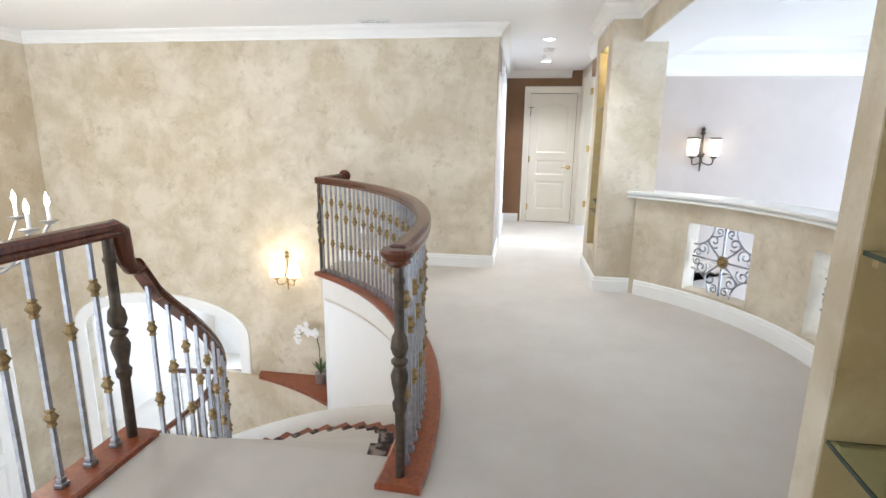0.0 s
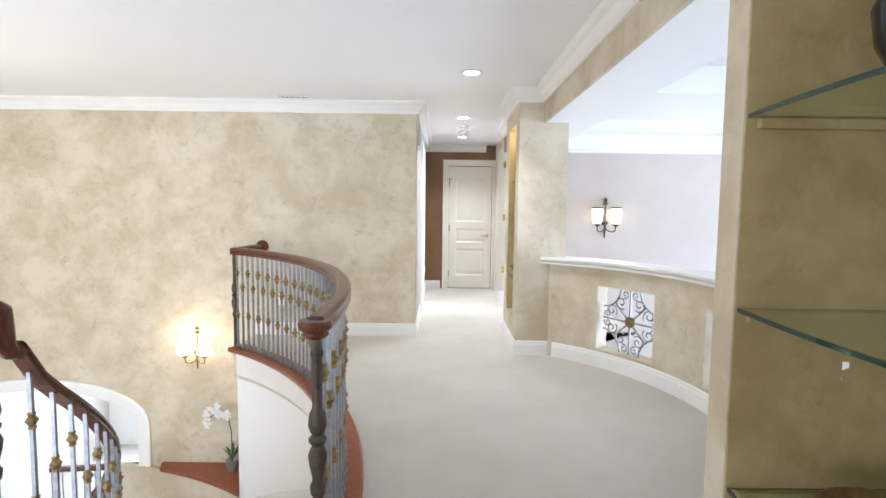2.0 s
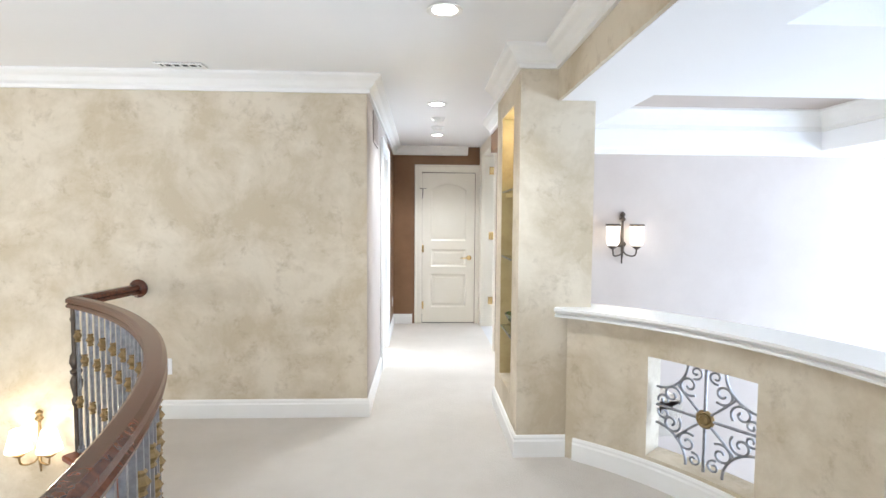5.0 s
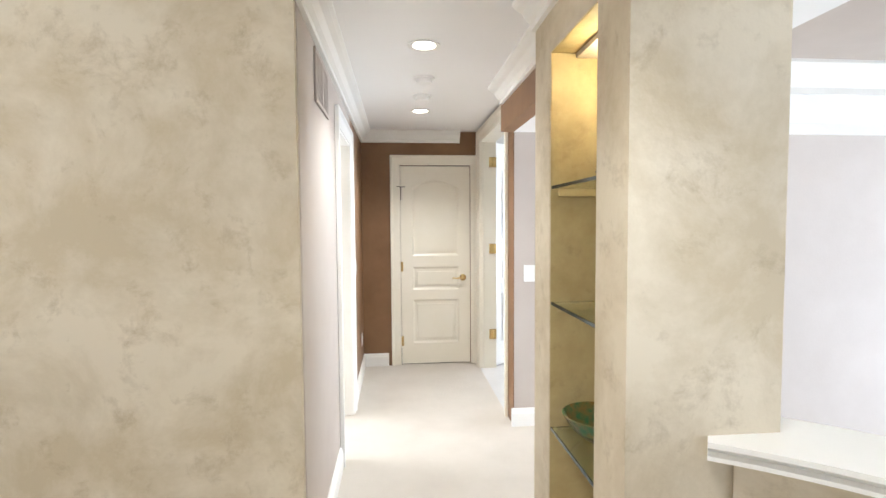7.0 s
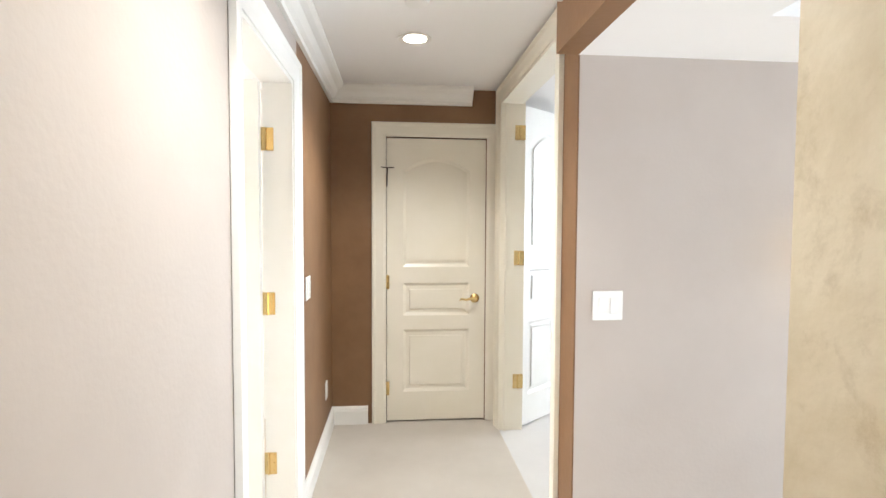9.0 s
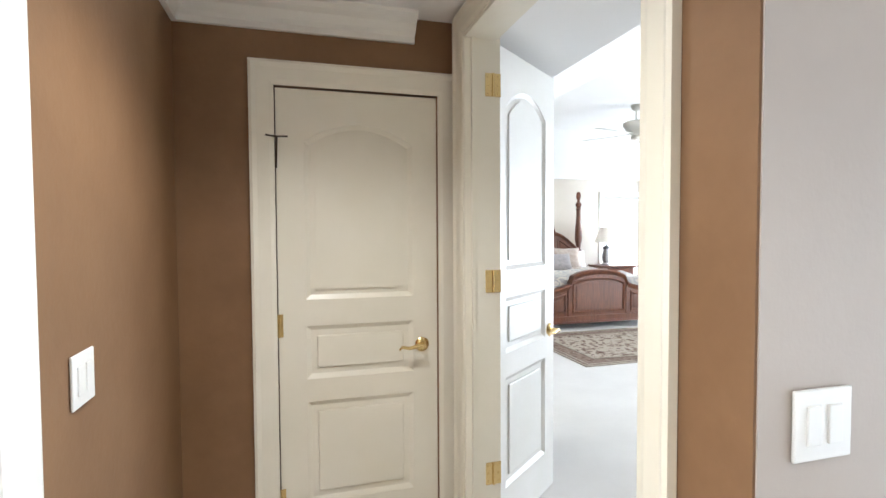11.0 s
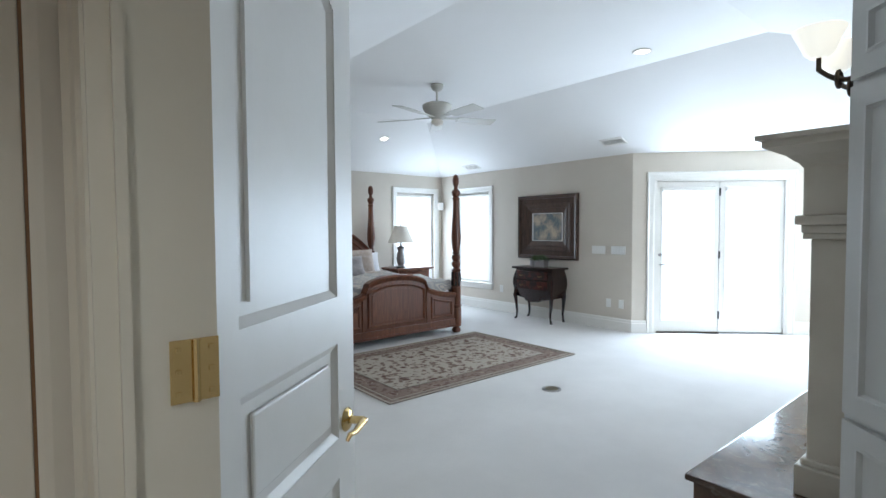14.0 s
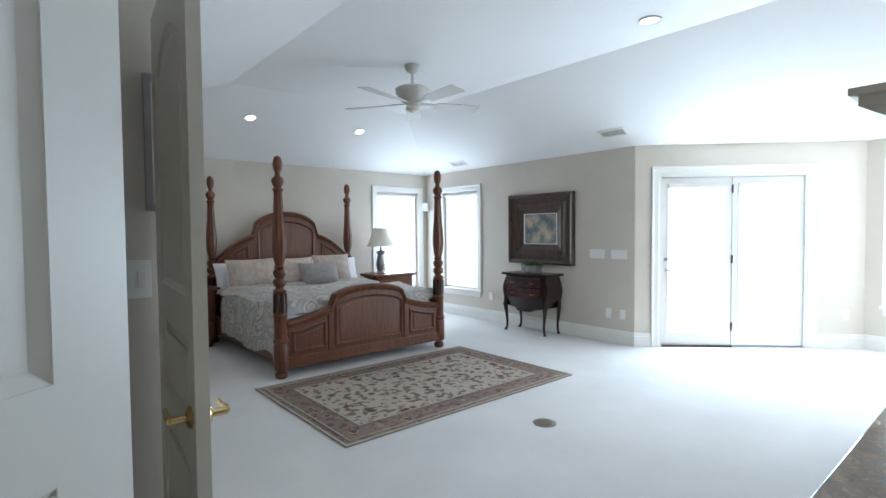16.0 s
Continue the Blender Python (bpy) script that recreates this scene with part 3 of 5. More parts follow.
# ---- doors ----
def door_leaf(parent, w, h, mat, t=.038):
    """A three-panel leaf with an arched upper panel: x along the leaf from the hinge, y its thickness."""
    st, ty = .115, (.22, .115 * h, .0)
    lo = (st, w - st, .21, .327 * h)
    mi = (st, w - st, .377 * h, .493 * h)
    up = (st, w - st, .55 * h, .888 * h, .93 * h)
    bm = slab(w, 0, h, t, [lo, mi], arch=up, flat=True)
    leaf = part("leaf", bm, mat, parent)
    for q in (lo, mi):
        p = bmesh.new()
        box(p, q[0], q[1], t / 2 - .006, t / 2 + .006, q[2], q[3])
        for s_ in (0, 1):
            y0, y1 = (.004, t / 2 - .006) if s_ == 0 else (t / 2 + .006, t - .004)
            m = .045
            r = box(bmesh.new(), q[0] + m, q[1] - m, y0, y1, q[2] + m, q[3] - m, .006)
            me = bpy.data.meshes.new("tmp")
            r.to_mesh(me)
            p.from_mesh(me)
            r.free()
            bpy.data.meshes.remove(me)
        part("panel", p, mat, leaf)
        part("panel_moulding", sweep([(q[0], 0.002, q[2]), (q[0], .002, q[3]), (q[1], .002, q[3]), (q[1], .002, q[2])], [(0, 0), (-.022, -.012), (-.022, -.016), (0, -.016)], (0, -1, 0), closed=True), mat, leaf)
    n = 44

    def arch_pts(m, y):
        u0, u1 = up[0] + m, up[1] - m
        pts = [(u0, y, up[2] + m), (u1, y, up[2] + m)]
        for k in range(n + 1):
            q = 1 - 2 * k / n
            pts.append(((u0 + u1) / 2 + q * (u1 - u0) / 2, y, up[3] + (up[4] - up[3]) * (1 - q * q) - m * .8))
        return pts
    p = bmesh.new()
    for m, y0, y1 in ((0, t / 2 - .006, t / 2 + .006), (.045, .004, t / 2 - .006), (.045, t / 2 + .006, t - .004)):
        a, b = [p.verts.new(v) for v in arch_pts(m, y0)], [p.verts.new(v) for v in arch_pts(m, y1)]
        p.faces.new(a)
        p.faces.new(b[::-1])
        for k in range(len(a)):
            p.faces.new((a[k], a[(k + 1) % len(a)], b[(k + 1) % len(a)], b[k]))
    part("panel", p, mat, leaf)
    part("panel_moulding", sweep(arch_pts(0, .002)[::-1], [(0, 0), (-.022, -.012), (-.022, -.016), (0, -.016)], (0, -1, 0), closed=True), mat, leaf)
    return leaf


def lever(parent, x, z, y, side, flip=1):
    """A brass lever handle with a round rose; side -1 stands on the y = 0 face."""
    h = part("handle", tube([(x, y, z), (x, y + side * .055, z)], .011, segs=10), BRASS, parent, "polished brass lever handle", True)
    r = lathe([(.0, 0), (.032, 0), (.034, .004), (.026, .012), (.014, .016), (.0001, .018)], 20)
    r.transform(pose(x, y, z, 90 if side < 0 else -90))
    part("rose", r, BRASS, h, smooth=True)
    part("lever", tube([(x, y + side * .055, z), (x - flip * .03, y + side * .058, z + .004), (x - flip * .07, y + side * .056, z - .004), (x - flip * .105, y + side * .054, z + .002), (x - flip * .115, y + side * .05, z - .012)], [.011, .010, .008, .007, .005], segs=10), BRASS, h, smooth=True)
    return h


def hinge(parent, m):
    b = bmesh.new()
    box(b, -.034, 0, -.002, .001, -.05, .05, .001)
    box(b, .006, .038, -.002, .001, -.05, .05, .001)
    tube([(.003, -.004, -.05), (.003, -.004, .05)], .006, b, 8)
    for x in (-.022, .026):
        for z in (-.035, 0, .035):
            box(b, x - .004, x + .004, -.004, -.001, z - .004, z + .004, .001)
    b.transform(m)
    return part("hinge", b, BRASS, parent, "polished brass butt hinge")


# closet door at the corridor's end
d = thing("door_1", "closed cream three-panel closet door with brass lever", "door", pose(.355, 8.268, 0), kind="structure")
leaf = door_leaf(d, .709, 2.03, CREAM)
leaf.location.z = .012
lever(d, .635, .90, 0, -1)
casing(d, [(-.005, -.008, 0), (-.005, -.008, 2.05), (.715, -.008, 2.05), (.715, -.008, 0)], (0, -1, 0), CREAM)
# Dark strip and sheet behind the leaf paint the shade in its gaps.
part("gap_shade", box(box(bmesh.new(), -.005, .715, .04, .06, 2.042, 2.05), .0, .7, .06, .07, .0, 2.04), DARK_GAP_METAL, d)
for z in (.25, 1.02):
    hinge(d, pose(0, -.002, z) @ Matrix.Scale(.5, 4, (1, 0, 0)))
b = tube([(.0, -.03, 1.83), (-.04, -.03, 1.835)], .004)
tube([(0, -.03, 1.83), (.05, -.03, 1.832)], .004, b)
tube([(.005, -.02, 1.83), (0, -.012, 1.70)], .005, b)
part("door_hook", b, BLACKIRON, d, "small dark metal flip lock")

# bedroom doorway, its leaf swung into the bedroom
d = thing("door_2", "open white three-panel bedroom door with brass hinges", "door", pose(1.27, 8.065, 0, 0, 0, 39.3), kind="structure")
leaf = door_leaf(d, .681, 2.24, TRIM)
leaf.location.z = .012
lever(d, .616, .89, 0, -1)
lever(d, .616, .89, .038, 1)
fr = thing("door_frame_2", "cream cased frame of the bedroom doorway", "door frame", kind="structure")
b = boxm(1.135, 1.30, 8.06, 8.085, 0, 2.28)
box(b, 1.135, 1.285, 6.874, 6.90, 0, 2.28)
box(b, 1.135, 1.285, 6.90, 8.06, 2.255, 2.28)
box(b, 1.165, 1.18, 8.045, 8.06, 0, 2.255)
part("jamb", b, CREAM, fr)
for z in (.345, 1.205, 2.06):
    hinge(fr, pose(1.263, 8.058, z))
casing(fr, [(1.138, 8.07, 0), (1.138, 8.07, 2.27), (1.138, 6.885, 2.27), (1.138, 6.885, 0)], (-1, 0, 0), CREAM)
structure(fr, "cream cased frame of the bedroom doorway", "door frame")

# side-room door, swung into the side room
d = thing("door_3", "open white three-panel door with brass hinges", "door", pose(WX - .128, 6.932, 0, 0, 0, 178), kind="structure")
leaf = door_leaf(d, .74, 2.03, TRIM)
leaf.location.z = .012
fr = thing("door_frame_3", "white cased frame of the side-room doorway", "door frame", kind="structure")
b = boxm(WX - .125, WX + .004, 6.945, 6.97, 0, 2.07)
box(b, WX - .125, WX + .004, 6.20, 6.225, 0, 2.07)
box(b, WX - .125, WX + .004, 6.225, 6.945, 2.045, 2.07)
part("jamb", b, TRIM, fr)
casing(fr, [(WX + .003, 6.21, 0), (WX + .003, 6.21, 2.06), (WX + .003, 6.96, 2.06), (WX + .003, 6.96, 0)], (1, 0, 0), TRIM)
for z in (.35, 1.075, 1.80):
    hinge(fr, pose(WX - .115, 6.944, z))

# a further open door inside the bedroom
d = thing("door_4", "half-open cream bedroom side door with brass lever", "door", pose(2.10, 9.90, .012, 0, 0, -94.5), kind="structure")
leaf = door_leaf(d, .76, 2.24, CREAM)
lever(d, .70, .89, 0, -1)
lever(d, .70, .89, .038, 1)

# ---- curved stair ----
def baluster(parent, m, h, knots, foot=True):
    """A square iron bar with gilded knots and a small foot."""
    b = bmesh.new()
    box(b, -.008, .008, -.008, .008, 0, h)
    b.transform(m)
    ob = part("baluster", b, IRON, parent)
    for z in knots:
        k = lathe([(.010, -.036), (.017, -.030), (.012, -.020), (.021, -.006), (.025, 0), (.021, .006), (.012, .020), (.017, .030), (.010, .036)], 8)
        k.transform(m @ Matrix.Translation((0, 0, z)))
        part("knot", k, GOLD, ob, "antique gold knot")
    if foot:
        k = bmesh.new()
        box(k, -.018, .018, -.018, .018, 0, .018, .003)
        box(k, -.013, .013, -.013, .013, .018, .04, .003)
        k.transform(m)
        part("foot", k, IRON, ob)
    return ob


NEWEL = [(.022, 0), (.022, .28), (.030, .29), (.034, .32), (.024, .335), (.024, .35), (.036, .40), (.040, .43), (.030, .455), (.022, .465), (.036, .48), (.038, .49), (.022, .505), (.030, .515), (.040, .54), (.034, .58), (.022, .60), (.022, .78), (.028, .79), (.028, .80), (.022, .81), (.022, .90)]
RAIL = [(-.033, 0), (-.036, .012), (-.028, .022), (-.036, .032), (-.034, .05), (-.02, .062), (.02, .062), (.034, .05), (.036, .032), (.028, .022), (.036, .012), (.033, 0)]
RT = .885   # underside of the rail

br = thing("balcony_railing", "curved balcony railing of iron balusters under a cherry handrail", "railing")
part("nosing", sweep(arc(CX, CY, R, -3.6, 56.3, 36), [(-.085, 0), (-.085, .022), (-.075, .03), (.085, .03), (.095, .022), (.095, 0), (.085, -.012), (-.075, -.012)]), WOOD, br, "cherry wood curb under the balusters")
rail_pts = arc(CX, CY, R - .01, -2.8, 56.2, 140, RT) + [(-1.65, 4.75, RT), (-1.62, 4.985, RT)]
part("handrail", sweep(rail_pts, RAIL), RAILWOOD, br, "polished dark cherry handrail", True)
b = lathe([(.0, 0), (.062, 0), (.064, .008), (.05, .02), (.036, .028), (.0001, .03)], 20)
b.transform(pose(-1.61, 4.998, RT + .035, 90))
part("rosette", b, RAILWOOD, br, smooth=True)
for k in range(41):
    a = -1.2 + 56.8 * k / 40
    m = pose(CX + (R - .01) * math.cos(radians(a)), CY + (R - .01) * math.sin(radians(a)), .03, 0, 0, a)
    baluster(br, m, RT - .03, (.56,) if k % 2 else (.30, .69))
for a in (-2.6, 56.2):
    b = lathe(NEWEL, 14)
    b.transform(pose(CX + (R - .01) * math.cos(radians(a)), CY + (R - .01) * math.sin(radians(a)), .02) @ Matrix.Diagonal((.84, .84, 1, 1)))
    part("newel", b, BLACKIRON, br, "dark turned iron newel post", True)
b = lathe([(.035, 0), (.048, .012), (.044, .022), (.058, .036), (.060, .05), (.052, .062), (.0001, .066)], 20)
b.transform(pose(CX + (R - .01) * math.cos(radians(-2.9)), CY + (R - .01) * math.sin(radians(-2.9)), RT - .012))
part("newel_cap", b, RAILWOOD, br, smooth=True)

# inner railing: level along the landing, then down with the stair
STEP, RISE, NST = 6.2, .181, 16
ir = thing("stair_railing", "iron stair railing with gilded knots and dark cherry handrail", "railing")
part("nosing", sweep([(-1.42, -3.3, 0), (-1.42, 1.66, 0)], [(-.09, 0), (-.09, .022), (-.08, .03), (.075, .03), (.085, .022), (.085, 0)]), WOOD, ir, "cherry wood curb under the balusters")
flat = [(-1.41, -3.3, RT + .02), (-1.41, 1.40, RT + .02)]
part("handrail", sweep(flat + [(-1.405, 1.63, RT + .022)], RAIL), RAILWOOD, ir, "dark cherry handrail", True)
n = 36
desc = []
for k in range(n + 1):
    a = 100 * k / n
    z = RT - .01 - .15 * min(1, k / 2.2) - (a / STEP) * RISE * .98
    desc.append((CX + (RI - .02) * math.cos(radians(a)), CY + (RI - .02) * math.sin(radians(a)) - .04, z))
part("handrail", sweep(desc[1:], RAIL), RAILWOOD, ir, "dark cherry handrail curving down", True)
part("gooseneck", tube([(-1.405, 1.58, RT + .05), (-1.405, 1.63, RT + .055), (-1.405, 1.66, RT + .035), (-1.405, 1.67, RT - .03), (-1.406, 1.677, RT - .09), (-1.408, 1.70, RT - .125), (-1.412, 1.75, RT - .14)], [.03, .036, .04, .037, .035, .034, .033], segs=12), RAILWOOD, ir, "dark cherry gooseneck easing", True)
for k in range(38):
    y = 1.52 - .128 * k
    baluster(ir, pose(-1.42, y, .03), RT - .01, (.56,) if k % 2 else (.28, .69))
for k in range(28):
    a = 3 + STEP * k * .55
    zt = -RISE * int(a / STEP + 1)
    top = RT - .15 - (a / STEP) * RISE * .98
    baluster(ir, pose(CX + (RI - .02) * math.cos(radians(a)), CY + (RI - .02) * math.sin(radians(a)), zt, 0, 0, a), top - zt, ((top - zt) * .62,) if k % 2 else ((top - zt) * .34, (top - zt) * .76))
b = lathe(NEWEL, 14)
b.transform(pose(-1.41, 1.60, .02) @ Matrix.Diagonal((.95, .95, 1.0, 1)))
part("newel", b, BLACKIRON, ir, "dark turned iron newel post", True)

st = thing("staircase", "curved cherry staircase with a pale carpet runner", "stairs", kind="structure")
for k in range(NST):
    a0, z = STEP * k, -RISE * (k + 1)
    part("tread", arc_block(CX, CY, RI - .06, R, a0 - .4, a0 + STEP, z - .03, z, 4), WOOD, st)
    part("riser", arc_block(CX, CY, RI - .04, R, a0 + .02, a0 + .3, z, z + RISE - .03, 1), WOOD, st)
    part("runner", arc_block(CX, CY, RI + .17, R - .26, a0 - .6, a0 + STEP, z, z + .010, 4), CARPET, st, "pale carpet runner")
    for r0, r1 in ((RI + .10, RI + .17), (R - .26, R - .17)):
        b = arc_block(CX, CY, r0, r1, a0 - .65, a0 + STEP, z + .001, z + .011, 4)
        arc_block(CX, CY, r0, r1, a0 - .65, a0 - .3, z - .03, z + .001, 1, b)
        arc_block(CX, CY, r0, r1, a0 + .3, a0 + .5, z + .01, z + RISE - .03, 1, b)
        part("runner_border", b, RUNNER, st, "dark patterned runner border")
    part("runner", arc_block(CX, CY, RI + .17, R - .26, a0 + .3, a0 + .5, z + .01, z + RISE - .03, 1), CARPET, st)
# drum wall below the landing's edge and the white skirt along the steps
structure(obj("wall_stair_drum", arc_block(CX, CY, R + .01, R + .09, 3, 55.6, LOW, -.012, 30), CEIL), "pale curved wall below the balcony")
structure(obj("stair_fascia", arc_block(CX, CY, R - .02, R + .01, -2, 56, -.24, -.012, 30), TRIM), "white fascia band below the balcony curb", "trim")
bm = bmesh.new()
rings = []
for k in range(41):
    a = 98 * k / 40
    z = -(a / STEP) * RISE + .16
    c, s_ = math.cos(radians(a)), math.sin(radians(a))
    rings.append([bm.verts.new((CX + r * c, CY + r * s_, zz)) for r, zz in ((R - .03, z - .55), (R, z - .55), (R, min(z, -.25)), (R - .03, min(z, -.25)))])
for p, q in zip(rings, rings[1:]):
    for j in range(4):
        bm.faces.new((p[j], p[(j + 1) % 4], q[(j + 1) % 4], q[j]))
structure(obj("stair_skirt", bm, TRIM), "white skirt board curving along the stairs", "trim")
structure(obj("wall_stair_low", arc_block(CX, CY, R, R + .06, 56.5, 86, LOW, -1.43, 16), PLASTER), "low curved plaster wall beside the stairs")
structure(obj("wall_drum_return", boxm(-1.67, -1.57, 4.44, 5.0, LOW, -.012), CEIL), "pale wall end below the balcony")
ledge = [(p[0], p[1]) for p in arc(CX, CY, R - .03, 56, 75, 14)]
tagged(obj("wood_ledge", extrude_plan([(-1.672, 4.995)] + ledge + [(ledge[-1][0] - .04, 4.995)], -1.43, -1.39), WOOD), "triangular polished cherry ledge against the stair wall", "ledge", kind="structure")

# arch casing, lower newel block and rail in the room beyond
ac = [(-4.99, 4.998, LOW), (-4.99, 4.998, -.98)] + [(-3.96 - 1.03 * math.cos(math.pi * k / 20), 4.998, -.98 + .37 * math.sin(math.pi * k / 20)) for k in range(1, 20)] + [(-2.93, 4.998, -.98), (-2.93, 4.998, LOW)]
structure(obj("arch_casing", sweep(ac, [(-.02, 0), (.11, 0), (.11, .025), (.09, .03), (.0, .022), (-.02, .018)], (0, -1, 0)), TRIM), "white casing round the arched opening", "trim")
lr = thing("lower_railing", "short iron railing with dark handrail seen through the arch", "railing")
part("handrail", sweep([(-4.6, 5.9, -2.0), (-3.1, 5.3, -1.62)], RAIL), RAILWOOD, lr)
for k in range(9):
    u = k / 8
    part("baluster", tube([(-4.6 + 1.5 * u, 5.9 - .6 * u, LOW), (-4.6 + 1.5 * u, 5.9 - .6 * u, -2.0 + .38 * u)], .009), IRON, lr)
w = thing("window_4", "bright window in the room through the arch", "window", kind="structure")
part("pane", boxm(-4.4, -2.8, 8.53, 8.54, -2.3, -.6), GLOWBLIND, w, "white window pane with daylight glow in its material")
part("window_frame", sweep([(-4.4, 8.495, -2.3), (-4.4, 8.495, -.6), (-2.8, 8.495, -.6), (-2.8, 8.495, -2.3)], CASING, (0, -1, 0), closed=True), TRIM, w)
d = thing("door_5", "white panelled door of the floor below", "door", pose(-5.23, 3.2, LOW, 0, 0, 90), kind="structure")
door_leaf(d, .95, 2.03, TRIM)
casing(d, [(0, -.006, 0), (0, -.006, 2.05), (.95, -.006, 2.05), (.95, -.006, 0)], (0, -1, 0), TRIM)

# ---- bedroom: bed ----
bed = thing("four_poster_bed", "carved cherry four-poster bed, made up with grey patterned duvet", "bed", pose(4.62, 12.40, 0))
HALF, LEN = 1.0, 2.2
POST = [(.035, 0), (.048, .01), (.055, .035), (.045, .06), (.032, .075), (.058, .09), (.062, .12), (.062, .33), (.055, .345), (.066, .36), (.066, .38), (.055, .395),
        (.055, .60), (.062, .62), (.052, .64), (.050, .84), (.062, .86), (.040, .88), (.034, .895), (.052, .92), (.058, .945), (.052, .97), (.034, .985), (.046, 1.0), (.056, 1.03), (.05, 1.06), (.030, 1.075), (.046, 1.09), (.034, 1.11),
        (.044, 1.16), (.054, 1.24), (.056, 1.32), (.050, 1.45), (.040, 1.60), (.034, 1.78), (.036, 1.82), (.050, 1.84), (.030, 1.86), (.046, 1.89), (.054, 1.92), (.044, 1.95), (.024, 1.97), (.022, 2.0), (.034, 2.03), (.040, 2.07), (.038, 2.11), (.028, 2.15), (.0001, 2.17)]
for x in (-HALF, HALF):
    for y in (0, LEN):
        b = lathe(POST, 18)
        for v in b.verts:
            if 1.12 < v.co.z < 1.78:
                k = math.atan2(v.co.y, v.co.x)
                f = 1 + .06 * math.cos(9 * k)
                v.co.x *= f
                v.co.y *= f
        b.transform(pose(x, y, 0) @ Matrix.Diagonal((1.14, 1.14, 1, 1)))
        post = part("post", b, BEDWOOD, bed, "fluted turned bedpost", True)
        b = bmesh.new()
        for k in range(8):
            a = k * math.pi / 4
            q = bmesh.new()
            box(q, .048, .057, -.012, .012, .645, .835, .003)
            q.transform(Matrix.Rotation(a, 4, "Z") @ Matrix.Identity(4))
            me = bpy.data.meshes.new("tmp")
            q.to_mesh(me)
            q.free()
            b.from_mesh(me)
            bpy.data.meshes.remove(me)
        b.transform(pose(x, y, 0) @ Matrix.Diagonal((1.16, 1.16, 1, 1)))
        part("carving", b, DARKWOOD, post, "dark carved collar")


def crest(u, low, mid, top):
    """Height of a crested board at u from -1 to 1: a raised middle arch between lower curved shoulders."""
    a = abs(u)
    if a < .48:
        return mid + (top - mid) * math.sqrt(1 - (a / .50) ** 2)
    q = (a - .48) / .52
    if low > 1:
        return low + (mid - .04 - low) * (1 - q ** 1.6)
    return low + (mid - .035 - low) * (1 - q) ** 1.6


def crested_board(parent, y0, y1, z0, low, mid, top, half):
    b = bmesh.new()
    n = 60
    cols = []
    for k in range(n + 1):
        u = -1 + 2 * k / n
        z = crest(u, low, mid, top)
        cols.append([b.verts.new((u * half, y, zz)) for y, zz in ((y0, z0), (y1, z0), (y1, z), (y0, z))])
    for p, q in zip(cols, cols[1:]):
        for j in range(4):
            b.faces.new((p[j], p[(j + 1) % 4], q[(j + 1) % 4], q[j]))
    b.faces.new(cols[0][::-1])
    b.faces.new(cols[-1])
    board = part("board", b, BEDWOOD, parent)
    ym = (y0 + y1) / 2
    t = abs(y1 - y0) / 2
    for u0, u1 in ((-1, -.49), (-.5, .5), (.49, 1)):
        pts = [((u0 + (u1 - u0) * k / 20) * half, ym, crest(max(-.999, min(.999, (u0 + (u1 - u0) * k / 20))) * (.98 if abs(u0) == .5 else 1), low, mid, top)) for k in range(21)]
        part("top_moulding", sweep(pts, [(t + .03, .0), (t + .035, .02), (t + .015, .04), (-t - .015, .04), (-t - .035, .02), (-t - .03, .0), (-t - .012, -.03), (t + .012, -.03)]), BEDWOOD, board, smooth=True)
    return board


def outlined_panel(parent, x0, x1, y, z0, f, n=14, inset=0.0):
    """A raised panel with a moulded border on the -y face; f gives the top edge's height at x."""
    pts = [(x0 + inset, y, z0 + inset), (x1 - inset, y, z0 + inset)] + [(x1 - inset - (x1 - x0 - 2 * inset) * k / n, y, f(x1 - inset - (x1 - x0 - 2 * inset) * k / n) - inset) for k in range(n + 1)]
    part("panel_moulding", sweep(pts[::-1], [(-.0, 0), (-.0, .012), (-.014, .018), (-.03, .008), (-.035, 0)], (0, -1, 0), closed=True), BEDWOOD, parent, smooth=False)
    b = bmesh.new()
    m = .06
    q = [(max(x0 + inset + m, min(x1 - inset - m, p[0])), p[1] - .006, max(z0 + inset + m, p[2] - m)) for p in pts]
    a, c = [b.verts.new(v) for v in q], [b.verts.new((v[0], y + .002, v[2])) for v in q]
    bmesh.ops.remove_doubles(b, verts=b.verts, dist=.0)
    b.faces.new(a)
    for k in range(len(a)):
        b.faces.new((a[k], a[(k + 1) % len(a)], c[(k + 1) % len(a)], c[k]))
    part("panel", b, BEDWOOD, parent)


fb = crested_board(bed, -.03, .03, .12, .52, .66, .82, HALF - .05)
fz = lambda x: crest(x / (HALF - .05), .52, .66, .82) - .07
outlined_panel(fb, -.90, -.53, -.031, .24, lambda x: min(fz(x), .47 + .12 * (x + .9) / .37))
outlined_panel(fb, .53, .90, -.031, .24, lambda x: min(fz(x), .47 + .12 * (.9 - x) / .37))
outlined_panel(fb, -.43, .43, -.031, .24, fz)
for x in (-.48, .48):
    part("pilaster", boxm(x - .03, x + .03, -.045, -.02, .2, .66, .006), BEDWOOD, fb)
part("rail", box(box(bmesh.new(), -HALF, HALF, -.045, .045, .12, .20, .008), -HALF, HALF, -.055, .02, .095, .125, .006), BEDWOOD, bed)
hb = crested_board(bed, LEN - .03, LEN + .03,   .2, 1.05, 1.40, 1.68, HALF - .05)
hz = lambda x: crest(x / (HALF - .05), 1.05, 1.40, 1.68) - .08
outlined_panel(hb, -.90, -.53, LEN - .031, .7, hz)
outlined_panel(hb, .53, .90, LEN - .031, .7, hz)
outlined_panel(hb, -.42, .42, LEN - .031, .7, hz)
